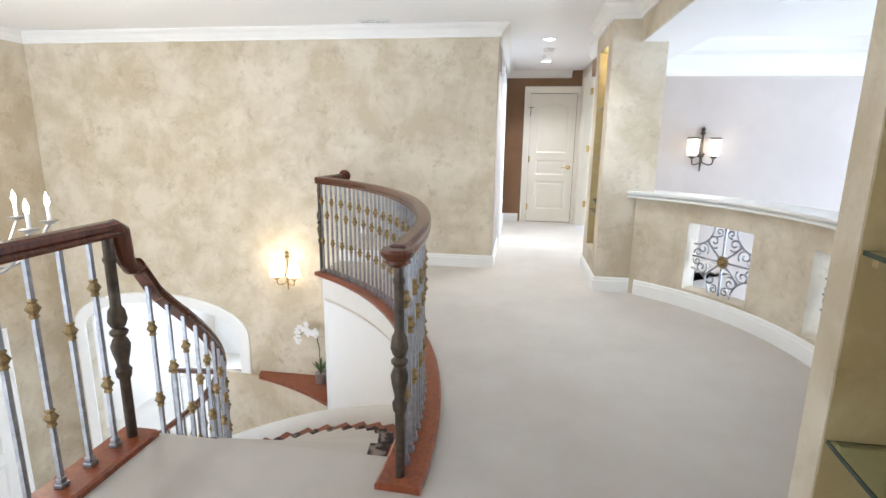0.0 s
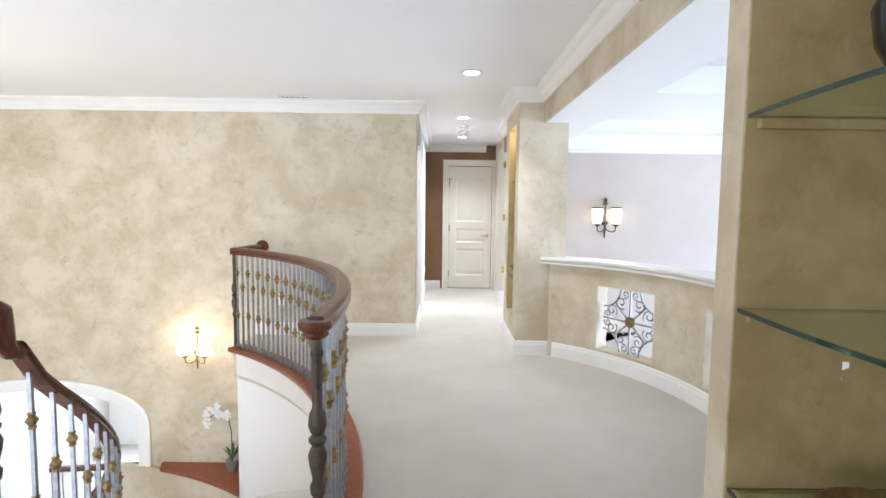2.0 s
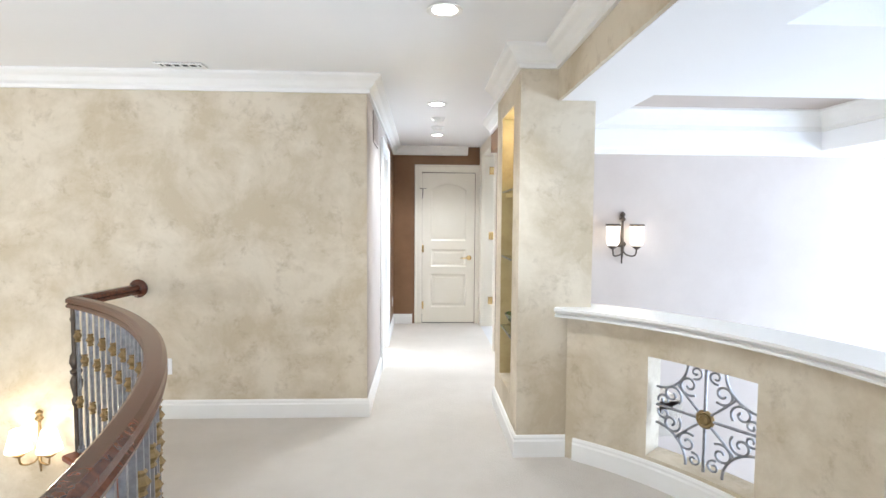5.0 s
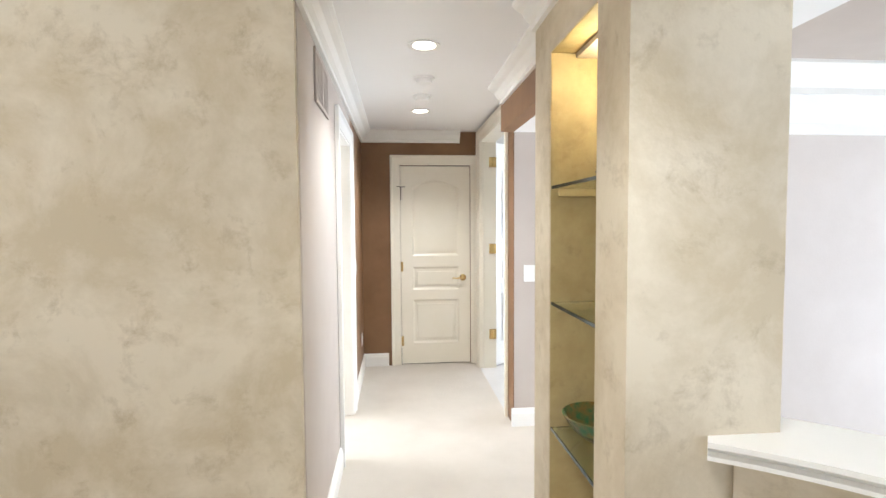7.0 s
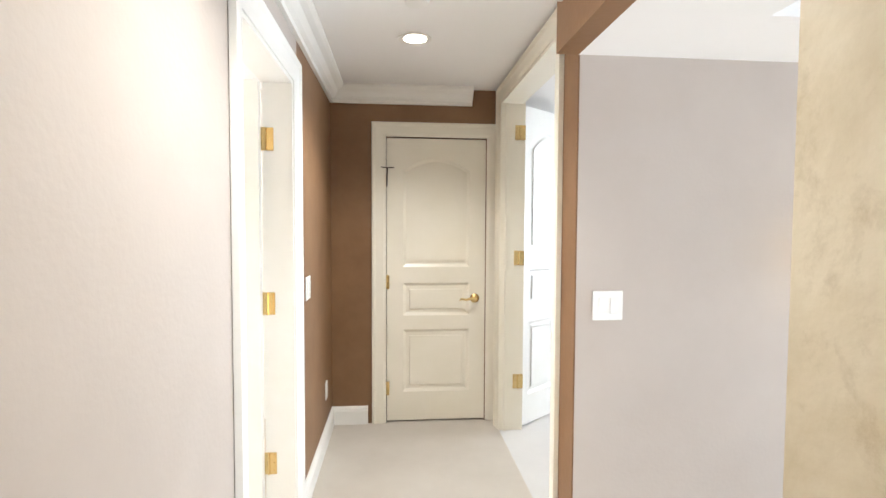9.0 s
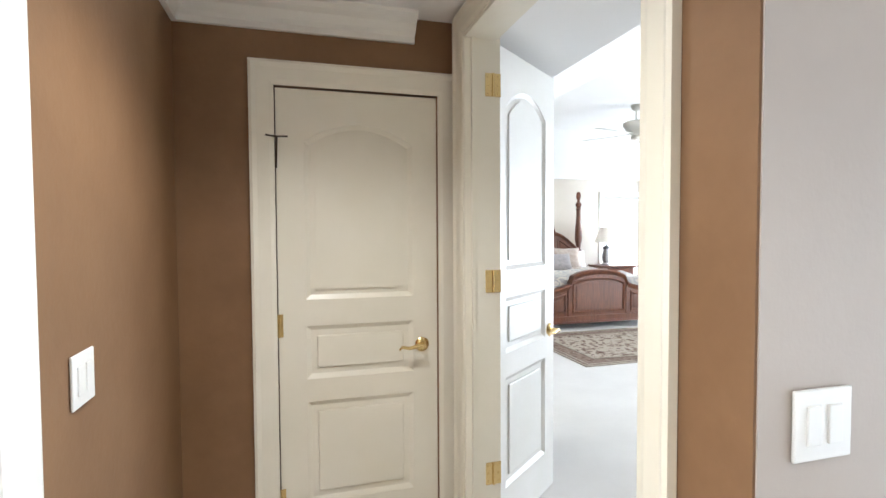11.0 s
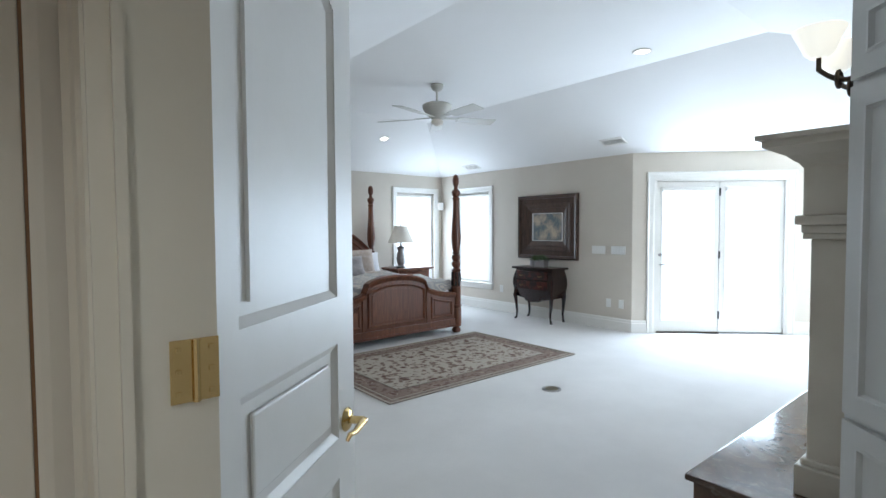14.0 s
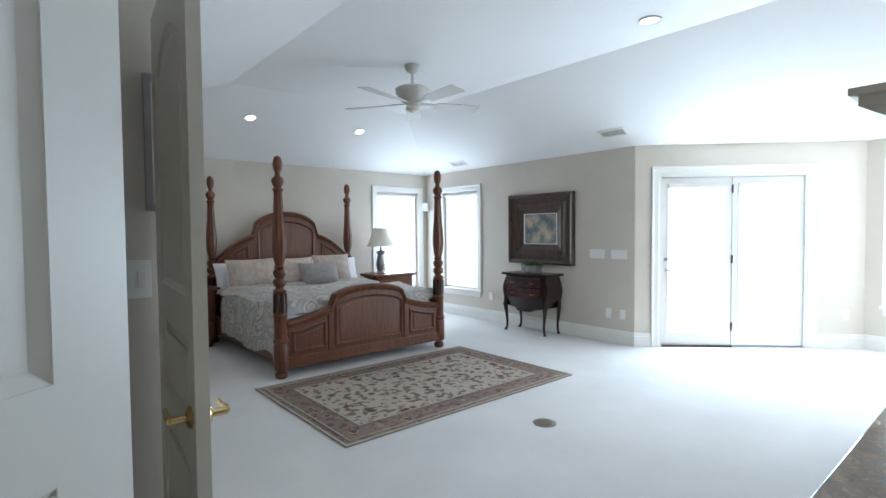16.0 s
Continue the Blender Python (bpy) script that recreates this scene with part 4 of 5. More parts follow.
for x in (-HALF, HALF):
    part("side_rail", boxm(x - .02, x + .02, .04, LEN - .04, .14, .36, .006), BEDWOOD, bed)
tagged(obj("mattress", boxm(4.62 - .95, 4.62 + .95, 12.45, 14.55, .34, .60, .06), SHEET), "white mattress in the four-poster bed", "mattress")
bm = bmesh.new()
nx, ny = 56, 44
grid = []
for i in range(nx + 1):
    row = []
    for j in range(ny + 1):
        s_ = -1.46 + 2.92 * i / nx
        y = .02 + 1.62 * j / ny
        a = abs(s_)
        if a < .93:
            x, z = s_, .69
        else:
            d_ = a - .93
            q = min(1, d_ / .10)
            x = math.copysign(.93 + .10 * math.sin(q * math.pi / 2), s_)
            z = .69 - .06 * (1 - math.cos(q * math.pi / 2)) - max(0, d_ - .10) * 1.0
            x += math.copysign(.03 * math.sin(y * 11 + s_ * 3) * min(1, d_ / .25), s_)
        z += .06 * noise.noise((s_ * 2.2, y * 2.2, 1)) + .018 * noise.noise((s_ * 7, y * 7, 4))
        if a >= .93:
            z -= .05 * noise.noise((y * 2.3, 3, 7)) * min(1, (a - .93) / .3)
        if j == 0:
            z -= .10
        row.append(bm.verts.new((x, y + .03, z)))
    grid.append(row)
for i in range(nx):
    for j in range(ny):
        bm.faces.new((grid[i][j], grid[i + 1][j], grid[i + 1][j + 1], grid[i][j + 1]))
top = bmesh.ops.extrude_face_region(bm, geom=bm.faces[:])
bmesh.ops.translate(bm, vec=(0, 0, .035), verts=[v for v in top["geom"] if isinstance(v, bmesh.types.BMVert)])
bm.transform(pose(4.62, 12.40, 0))
duvet = tagged(obj("duvet", bm, DUVET, smooth=True), "grey and cream patterned duvet draped over the bed", "duvet")
b = tube([(4.62 - 1.02 + 2.04 * k / 30, 12.40 + 1.66 + .02 * noise.noise((k * .5, 0, 0)), .69 - (.06 if k in (0, 30) else 0) + .01 * noise.noise((k * .7, 2, 0))) for k in range(31)], .07, segs=12)
tagged(obj("duvet_fold", b, PILLOW, smooth=True), "cream folded edge of the duvet", "duvet")


def pillow(x, y, z, w, h, t, tilt, yaw, mat, label):
    bm = bmesh.new()
    n = 12
    for s_ in (1, -1):
        g = [[bm.verts.new(((i / n - .5) * w * (1 - .10 * (abs(j / n - .5) * 2) ** 3 * 0 - .06 * (1 - (abs(j / n - .5) * 2) ** 2)), s_ * t * .5 * (max(0, 1 - (abs(i / n - .5) * 2) ** 3) * max(0, 1 - (abs(j / n - .5) * 2) ** 3)) ** .6 + .006 * noise.noise((i, j, x)), (j / n - .5) * h * (1 - .06 * (1 - (abs(i / n - .5) * 2) ** 2)))) for j in range(n + 1)] for i in range(n + 1)]
        for i in range(n):
            for j in range(n):
                bm.faces.new((g[i][j], g[i + 1][j], g[i + 1][j + 1], g[i][j + 1]))
    bmesh.ops.remove_doubles(bm, verts=bm.verts, dist=.008)
    bm.transform(pose(x, y, z + h * .5 * math.cos(radians(tilt)), tilt, 0, yaw))
    return tagged(obj("pillow", bm, mat, smooth=True), label, "pillow", "bed pillows")


for x, y, w, h, ti, ya, mat, lab in ((-.74, 2.0, .60, .40, -18, 6, SHEET, "white standard pillow against the headboard"), (.05, 2.02, .62, .40, -16, 0, SHEET, "white standard pillow against the headboard"), (.72, 2.0, .60, .40, -18, -5, SHEET, "white standard pillow against the headboard"),
                                (-.60, 1.82, .68, .46, -22, 5, PILLOW, "tufted beige satin pillow on the bed"), (-.02, 1.86, .60, .45, -22, 2, PILLOW, "ribbed cream pillow on the bed"), (.55, 1.86, .56, .47, -20, -6, PILLOW, "ribbed cream pillow on the bed"), (.26, 1.68, .56, .40, -30, -5, PILLOW_G, "small grey quilted pillow on the bed")):
    pillow(4.62 + x, 12.4 + y, .66, w, h, .18, ti, ya, mat, lab)

# ---- nightstands and lamp ----
def nightstand(x, label):
    nsd = thing("nightstand", label, "nightstand", pose(x, 14.52, 0), "nightstands beside the bed")
    part("body", boxm(-.34, .34, -.21, .21, .10, .70, .015), BEDWOOD, nsd)
    b = boxm(-.40, .40, -.26, .24, .72, .75, .01)
    box(b, -.37, .37, -.235, .23, .70, .72, .006)
    part("top", b, BEDWOOD, nsd)
    for z0, z1 in ((.14, .31), (.33, .50), (.52, .69)):
        dr = part("drawer", boxm(-.30, .30, -.225, -.205, z0, z1, .006), BEDWOOD, nsd)
        k = lathe([(.006, 0), (.006, .012), (.014, .02), (.0001, .03)], 10)
        k.transform(pose(0, -.225, (z0 + z1) / 2, 90))
        part("knob", k, GOLD, dr)
    for sx in (-1, 1):
        for sy in (-1, 1):
            part("foot", lathe([(.03, 0), (.04, .03), (.028, .10)], 10, at=(sx * .28, sy * .16, 0)), BEDWOOD, nsd)
    return nsd


nightstand(6.32, "carved cherry nightstand with a table lamp on it")
nightstand(3.22, "carved dark cherry nightstand beside the bed")
lamp = thing("table_lamp", "table lamp with carved bronze base and linen shade, unlit", "lamp", pose(6.17, 14.50, .75))
part("base", lathe([(.09, 0), (.10, .015), (.07, .03), (.055, .05), (.075, .09), (.085, .16), (.07, .24), (.055, .30), (.075, .34), (.06, .36), (.02, .38), (.012, .44)], 8), GREYMETAL, lamp, "carved pewter-bronze lamp base")
part("shade", lathe([(.235, .44), (.20, .50), (.15, .62), (.115, .73), (.11, .73), (.145, .62), (.195, .50), (.23, .44)], 28), LINEN, lamp, "flared linen shade", True)
part("finial", lathe([(.005, .73), (.012, .76), (.0001, .80)], 8), GOLD, lamp)

# ---- rug ----
def rug_material(name, a, b_, c, scale):
    m = material(name, a, .95, spec=.05, bump=.5, bscale=300)
    nt = m.node_tree
    geo = nt.nodes.new("ShaderNodeNewGeometry")
    vo = nt.nodes.new("ShaderNodeTexVoronoi")
    vo.inputs["Scale"].default_value = scale
    no = nt.nodes.new("ShaderNodeTexNoise")
    no.inputs["Scale"].default_value, no.inputs["Detail"].default_value = scale * 2.2, 3
    for q in (vo, no):
        nt.links.new(geo.outputs["Position"], q.inputs["Vector"])
    r = nt.nodes.new("ShaderNodeValToRGB")
    r.color_ramp.elements[0].position, r.color_ramp.elements[0].color = .16, (*c, 1)
    r.color_ramp.elements[1].position, r.color_ramp.elements[1].color = .34, (*a, 1)
    e = r.color_ramp.elements.new(.26)
    e.color = (*b_, 1)
    nt.links.new(vo.outputs["Distance"], r.inputs["Fac"])
    r2 = nt.nodes.new("ShaderNodeValToRGB")
    r2.color_ramp.elements[0].position, r2.color_ramp.elements[1].position = .54, .58
    r2.color_ramp.elements[0].color, r2.color_ramp.elements[1].color = (0, 0, 0, 1), (.8, .8, .8, 1)
    mix = nt.nodes.new("ShaderNodeMixRGB")
    mix.inputs[2].default_value = (*c, 1)
    nt.links.new(no.outputs["Fac"], r2.inputs["Fac"])
    nt.links.new(r2.outputs["Color"], mix.inputs[0])
    nt.links.new(r.outputs["Color"], mix.inputs[1])
    nt.links.new(mix.outputs[0], nt.nodes["Principled BSDF"].inputs["Base Color"])
    return m


RUGF = rug_material("rug_field", (.43, .375, .31), (.32, .27, .22), (.13, .075, .06), 7.5)
RUGB = rug_material("rug_border", (.25, .19, .155), (.36, .30, .24), (.15, .095, .08), 9)
RUGL = material("rug_line", (.42, .38, .31), .95, col2=(.34, .29, .24), scale=40)
rug = thing("area_rug", "beige and brown floral bordered rug on pale carpet", "rug", pose(4.545, 11.39, 0))
part("border", boxm(-1.25, 1.25, -.82, .82, .002, .010, .003), RUGB, rug, "brown floral border")
part("field", boxm(-1.0, 1.0, -.57, .57, .004, .013), RUGF, rug, "beige floral field")
for hx, hy, w in ((1.25, .82, .02), (1.19, .76, .014), (1.0, .57, .018)):
    part("border_line", sweep([(-hx, -hy, .004), (hx, -hy, .004), (hx, hy, .004), (-hx, hy, .004)], [(0, 0), (w, 0), (w, .0105), (0, .0105)], closed=True), RUGL, rug)
fv = thing("floor_register", "oval brass floor outlet cover in the carpet", "floor outlet", pose(4.62, 9.98, 0))
part("plate", lathe([(.085, 0), (.085, .004), (.07, .006), (.0001, .006)], 24), GREYMETAL, fv)
part("lid", lathe([(.055, .006), (.055, .009), (.0001, .0095)], 20), material("brass_dull", (.35, .3, .2), .4, .8), fv)

# ---- commode with plant, picture above ----
cm = thing("bombe_commode", "dark lacquered bombe chest with slender cabriole legs", "chest", pose(7.20, 12.23, 0, 0, 0, -90))
b = bmesh.new()
rings = []
for z, f in ((.36, .86), (.42, .92), (.48, 1.0), (.56, 1.05), (.64, 1.04), (.72, .98), (.78, .92), (.80, .92)):
    pts = []
    for k in range(25):
        u = -1 + 2 * k / 24
        pts.append((u * .38 * f, -.17 * f - .045 * f * math.cos(u * math.pi / 2), z + (.06 * (1 - abs(u) ** 2) * -1 if z < .40 else 0) * (1 if abs(u) < .5 else .3)))
    pts += [(.37 * f, .17, z), (-.37 * f, .17, z)]
    rings.append([b.verts.new(p) for p in pts])
for p, q in zip(rings, rings[1:]):
    for j in range(len(p)):
        b.faces.new((p[j], p[(j + 1) % len(p)], q[(j + 1) % len(p)], q[j]))
b.faces.new(rings[0][::-1])
b.faces.new(rings[-1])
body = part("body", b, DARKWOOD, cm, smooth=True)
part("top", extrude_plan([(-.40 + .80 * k / 16, -.20 - .045 * math.cos((k / 8 - 1) * math.pi / 2)) for k in range(17)] + [(.40, .18), (-.40, .18)], .80, .83), DARKWOOD, cm)
for sx in (-1, 1):
    for y in (-.16, .14):
        part("leg", tube([(sx * .34, y, .50), (sx * .355, y - .01, .38), (sx * .34, y, .24), (sx * .325, y, .12), (sx * .335, y, .04), (sx * .355, y - .012, 0)], [.036, .034, .022, .016, .015, .022], segs=8), DARKWOOD, cm, smooth=True)
LACQ = material("red_lacquer_flowers", (.07, .014, .010), .3, col2=(.016, .007, .006), scale=14, ramp=(.45, .55))
for z in (.50, .65):
    b = bmesh.new()
    rr = []
    for k in range(17):
        u = -.8 + 1.6 * k / 16
        yy = -.17 * 1.03 - .045 * 1.03 * math.cos(u * math.pi / 2) - .008
        rr.append([b.verts.new((u * .37, y, zz)) for y, zz in ((yy, z), (yy + .02, z), (yy + .02, z + .125), (yy, z + .125))])
    for p, q in zip(rr, rr[1:]):
        for j in range(4):
            b.faces.new((p[j], p[(j + 1) % 4], q[(j + 1) % 4], q[j]))
    dr = part("drawer", b, LACQ, cm, "dark drawer front painted with red flowers")
    for x in (-.18, .18):
        part("pull", tube([(x - .035, -.232, z + .06), (x, -.243, z + .045), (x + .035, -.232, z + .06)], .005), GOLD, dr)
pl = thing("potted_plant", "low green plant in grey metal planter boxes", "plant", pose(7.20, 12.22, .83))
part("planter", boxm(-.06, .06, -.11, .07, 0, .11, .006), GREYMETAL, pl)
part("planter", boxm(-.05, .05, .09, .17, 0, .10, .006), GREYMETAL, pl)
random.seed(4)
b = bmesh.new()
for k in range(420):
    a, e, rr = random.uniform(0, 6.28), random.uniform(0, 1.3), random.uniform(.4, 1)
    p = Vector((math.cos(a) * math.cos(e) * .10 * rr, .01 + math.sin(a) * math.cos(e) * .18 * rr, .11 + math.sin(e) * .09 * rr))
    q = Matrix.LocRotScale(p, Euler((random.uniform(0, 3), random.uniform(0, 3), a)), (1, 1, 1))
    v = [b.verts.new(q @ Vector(c)) for c in ((0, 0, 0), (.016, .007, .003), (.034, 0, 0), (.016, -.007, .003))]
    b.faces.new(v)
part("foliage", b, LEAF, pl)
pc = thing("framed_picture", "small landscape painting in a wide stepped walnut frame", "picture", pose(XR - .002, 12.23, 1.445, 0, 0, -90))
PF = [(0, 0), (0, .045), (-.02, .06), (-.05, .045), (-.055, .03), (-.13, .028), (-.135, .035), (-.2, .022), (-.205, .03), (-.27, .014), (-.28, .018), (-.29, .0)]
part("frame", sweep([(-.58, 0, -.50), (-.58, 0, .50), (.58, 0, .50), (.58, 0, -.50)], PF, (0, -1, 0), closed=True), FRAMEWOOD, pc)
part("mat_board", sweep([(-.31, -.006, -.24), (-.31, -.006, .24), (.31, -.006, .24), (.31, -.006, -.24)], [(0, 0), (0, .008), (-.03, .008), (-.03, 0)], (0, -1, 0), closed=True), PLASTIC, pc, "white inner mat")
part("canvas", boxm(-.30, .30, -.012, -.001, -.23, .23), material("landscape_painting", (.10, .13, .15), .6, col2=(.50, .40, .28), scale=6, ramp=(.4, .62)), pc, "muted landscape of ochre and slate tones")

# ---- french doors ----
fd = thing("french_doors", "white french doors with bright roller blinds", "door", M_BAY, kind="structure")
casing(fd, [(.29, -.002, 0), (.29, -.002, 2.075), (1.985, -.002, 2.075), (1.985, -.002, 0)], (0, -1, 0), TRIM)
b = boxm(.29, .32, 0, .13, 0, 2.075)
box(b, 1.955, 1.985, 0, .13, 0, 2.075)
box(b, .32, 1.955, 0, .13, 2.045, 2.075)
part("jamb", b, TRIM, fd)
part("threshold", boxm(.32, 1.137, -.004, .13, 0, .018), BLACKIRON, fd, "dark metal threshold")
for u0, u1 in ((.323, 1.133), (1.142, 1.952)):
    lf = part("leaf", slab(u1 - u0, .02, 2.04, .04, [(.10, u1 - u0 - .10, .22, 1.93)]), TRIM, fd)
    lf.location = (u0, .03, 0)
    part("pane", boxm(u0 + .10, u1 - .10, .048, .052, .22, 1.93), GLASS, fd).visible_shadow = False
    # Blind emits by itself, in place of daylight through the cloth.
    part("blind", boxm(u0 + .07, u1 - .07, .018, .022, .17, 1.94), GLOWBLIND, fd, "white roller blind with daylight glow in its material")
    part("blind_roller", boxm(u0 + .06, u1 - .06, -.012, .028, 1.91, 1.97, .012), TRIM, fd)
    mm = M_BAY @ Vector(((u0 + u1) / 2, .012, 1.06))
    area("door_daylight", mm, M_BAY @ Vector(((u0 + u1) / 2, -4, 1.06)), u1 - u0 - .16, 1.72, 138, DAY)
for z in (.25, 1.06, 1.9):
    part("hinge", tube([(1.137, .02, z - .05), (1.137, .02, z + .05)], .011), DARK_GAP_METAL, fd)
part("handle", tube([(.372, .03, .93), (.372, -.02, .93), (.43, -.025, .93)], .009, segs=8), GREYMETAL, fd)
part("deadbolt", tube([(.372, .03, 1.06), (.372, .005, 1.06)], .022, segs=12), GREYMETAL, fd)

# ---- ceiling fan and lights ----
fan = thing("ceiling_fan", "ivory five-blade ceiling fan on a short rod, at rest", "ceiling fan", pose(4.69, 11.65, BF))
part("canopy", lathe([(.07, 0), (.075, -.02), (.055, -.06), (.02, -.08)], 20), FANWHITE, fan, smooth=True)
part("rod", tube([(0, 0, -.06), (0, 0, -.22)], .014, segs=10), FANWHITE, fan)
part("motor", lathe([(.03, -.20), (.14, -.215), (.17, -.235), (.165, -.27), (.12, -.34), (.08, -.37), (.06, -.39)], 24), FANWHITE, fan, smooth=True)
part("light_bowl", lathe([(.05, -.39), (.07, -.41), (.065, -.44), (.0001, -.47)], 18), LINEN, fan, "frosted glass light bowl", True)
for k in range(5):
    a = 52 + 72 * k
    bl = bmesh.new()
    box(bl, .24, .70, -.08, .08, -.004, .004, .003)
    for v in bl.verts:
        v.co.y *= .8 + .45 * (v.co.x - .24)
    bl.transform(pose(0, 0, -.375, 0, 0, a) @ pose(0, 0, 0, -11))
    blade = part("blade", bl, FANWHITE, fan)
    bk = boxm(.08, .27, -.02, .02, -.006, .006, .003)
    bk.transform(pose(0, 0, -.37, 0, 0, a) @ pose(0, 0, 0, -9))
    part("bracket", bk, FANWHITE, blade)


def slope_z(x, y):
    zx = BF - (BF - BZ) * max(0, (x - 5.87) / (XR - 5.87))
    zy = BF - (BF - BZ) * max(0, (y - 13.35) / (YB - 13.35))
    return min(zx, zy)


for x, y in ((5.48, 9.63), (3.90, 13.88), (5.42, 13.86), (4.1, 9.2)):
    z = slope_z(x, y)
    can = thing("recessed_light", "round white recessed bedroom ceiling light, switched on", "ceiling light", pose(x, y, z - .002, -22 if y > 13.4 else 0), "bedroom lights")
    part("trim_ring", lathe([(.062, .0), (.085, -.004), (.085, -.010), (.062, -.006)], 24), TRIM, can)
    part("lens", lathe([(.062, -.004), (.0601, -.006)], 24), LIT, can)
    can_light("can_lamp", (x, y, z - .05), 40)
for x, y, r in ((7.06, 10.90, 0), (7.18, 13.75, 0)):
    z = slope_z(x, y)
    v = thing("ceiling_vent", "white slotted ceiling register", "vent", pose(x, y, z - .001, 0, 22.2, 0), "bedroom vents")
    part("frame", sweep([(-.08, -.17, 0), (.08, -.17, 0), (.08, .17, 0), (-.08, .17, 0)], [(0, 0), (.025, 0), (.025, -.008), (0, -.01)], closed=True), TRIM, v)
    # Dark sheet paints the shade between the slats.
    part("backing", boxm(-.06, .06, -.15, .15, -.003, 0), DARK_GAP_METAL, v)
    for k in range(5):
        part("slat", boxm(-.05 + .022 * k, -.042 + .022 * k, -.15, .15, -.008, -.002), TRIM, v)

# ---- fireplace, hearth, cabinet ----
he = thing("fireplace_hearth", "raised polished brown marble hearth", "hearth", kind="structure")
b = boxm(3.44, 5.95, 7.64, 8.23, 0, .245)
part("hearth_front", b, STONE, he)
part("hearth_top", boxm(3.41, 5.98, 7.64, 8.26, .245, .275, .006), STONE, he, "polished dark marble slab")
fp = thing("fireplace_mantel", "cream painted fireplace mantel with stepped cornice", "fireplace", pose(0, 0, .275))
for x0 in (3.62, 5.36):
    leg = part("pilaster", box(bmesh.new(), x0, x0 + .42, 7.66, 7.84, 0, 1.10, .006), MANTEL, fp)
    part("plinth", box(box(bmesh.new(), x0 - .035, x0 + .455, 7.66, 7.875, 0, .13, .006), x0 - .018, x0 + .438, 7.66, 7.858, .13, .16, .008), MANTEL, leg)
    part("capital", box(box(box(bmesh.new(), x0 - .025, x0 + .445, 7.66, 7.865, 1.10, 1.125, .006), x0 - .05, x0 + .47, 7.66, 7.89, 1.16, 1.20, .01), x0 - .03, x0 + .45, 7.66, 7.87, 1.125, 1.16, .006), MANTEL, leg)
    part("frieze_panel", boxm(x0 + .08, x0 + .34, 7.86, 7.875, 1.24, 1.38, .006), MANTEL, leg)
part("frieze", boxm(3.59, 5.81, 7.66, 7.865, 1.20, 1.42, .006), MANTEL, fp)
part("cornice", sweep([(5.81, 7.66, 1.40), (5.81, 7.865, 1.40), (3.59, 7.865, 1.40), (3.59, 7.66, 1.40)][::-1], [(0, 0), (-.0, .0), (.015, .02), (.03, .03), (.05, .05), (.09, .07), (.12, .085), (.12, .11), (.14, .115), (.14, .135), (0, .135)]), MANTEL, fp)
part("shelf", boxm(3.59, 5.81, 7.66, 7.865, 1.42, 1.53), MANTEL, fp)
part("firebox", boxm(4.04, 5.36, 7.66, 7.74, 0, 1.2), STONE, fp)
pf = thing("mantel_mirror", "dark carved mirror frame standing on the mantel", "mirror", pose(4.70, 7.75, 1.81))
part("frame", sweep([(-.75, 0, 0), (-.75, 0, .76), (.75, 0, .76), (.75, 0, 0)], [(0, 0), (0, .03), (.06, .045), (.1, .02), (.1, 0)][::-1], (0, 1, 0), closed=True), DARKWOOD, pf)
MIRROR = material("mirror_glass", (.8, .8, .8), .03, 1.0)
part("mirror", boxm(-.70, .70, -.004, .008, .02, .74), MIRROR, pf)
sc = thing("wall_sconce", "scrolled dark iron sconce with lit frosted glass shades", "sconce", pose(3.86, 7.66, 2.12))
part("backplate", boxm(-.05, .05, 0, .02, -.16, .18, .008), BLACKIRON, sc)
for sx in (-1, 1):
    arm = part("arm", tube([(0, .02, 0)] + [(sx * (.05 + .10 * k / 10), .03 + .16 * k / 10, -.05 * math.sin(k / 10 * math.pi) - .02) for k in range(1, 11)] + [(sx * .15, .19, .03)], .011, segs=8), BLACKIRON, sc, smooth=True)
    part("scroll", tube([(sx * .10 + .05 * (1 - k / 22) * math.cos(k * .5), .13, -.07 + .05 * (1 - k / 22) * math.sin(k * .5)) for k in range(20)], .008), BLACKIRON, arm, smooth=True)
    part("shade", lathe([(.03, .03), (.055, .05), (.07, .09), (.10, .15), (.098, .152), (.066, .095), (.05, .055), (.028, .034)], 20, at=(sx * .15, .19, 0)), SHADE, arm, "lit frosted glass bell shade", True)
    bulb("sconce_lamp", (3.86 + sx * .15, 7.85, 2.26), 5, (1, .85, .65), .04)
cb = thing("built_in_cabinet", "tall pale grey built-in cabinet with panelled doors", "cabinet", pose(3.46, 7.68, 0, 0, 0, -135))
part("body", boxm(.0, 1.0, -.0, .06, 0, 2.40), CABINET, cb)
part("crown", sweep([(1.0, 0, 2.29), (0, 0, 2.29), (0, .06, 2.29)], [(0, 0), (.02, 0), (.025, .02), (.04, .03), (.06, .06), (.09, .08), (.09, .11), (0, .11)]), CABINET, cb)
for z0, z1 in ((.10, .70), (.725, 1.94), (1.965, 2.27)):
    q = slab(.96, z0, z1, .022, [(.075, .885, z0 + .075, z1 - .075)])
    q.transform(pose(.02, -.023, 0))
    dr = part("door", q, CABINET, cb)
    part("panel", boxm(.09, .90, -.012, -.004, z0 + .07, z1 - .07, .002), CABINET, dr)
    part("panel_moulding", sweep([(.095, -.008, z0 + .075), (.095, -.008, z1 - .075), (.905, -.008, z1 - .075), (.905, -.008, z0 + .075)], [(0, 0), (0, .018), (-.012, .02), (-.022, .004), (-.022, 0)], (0, -1, 0), closed=True), CABINET, dr)

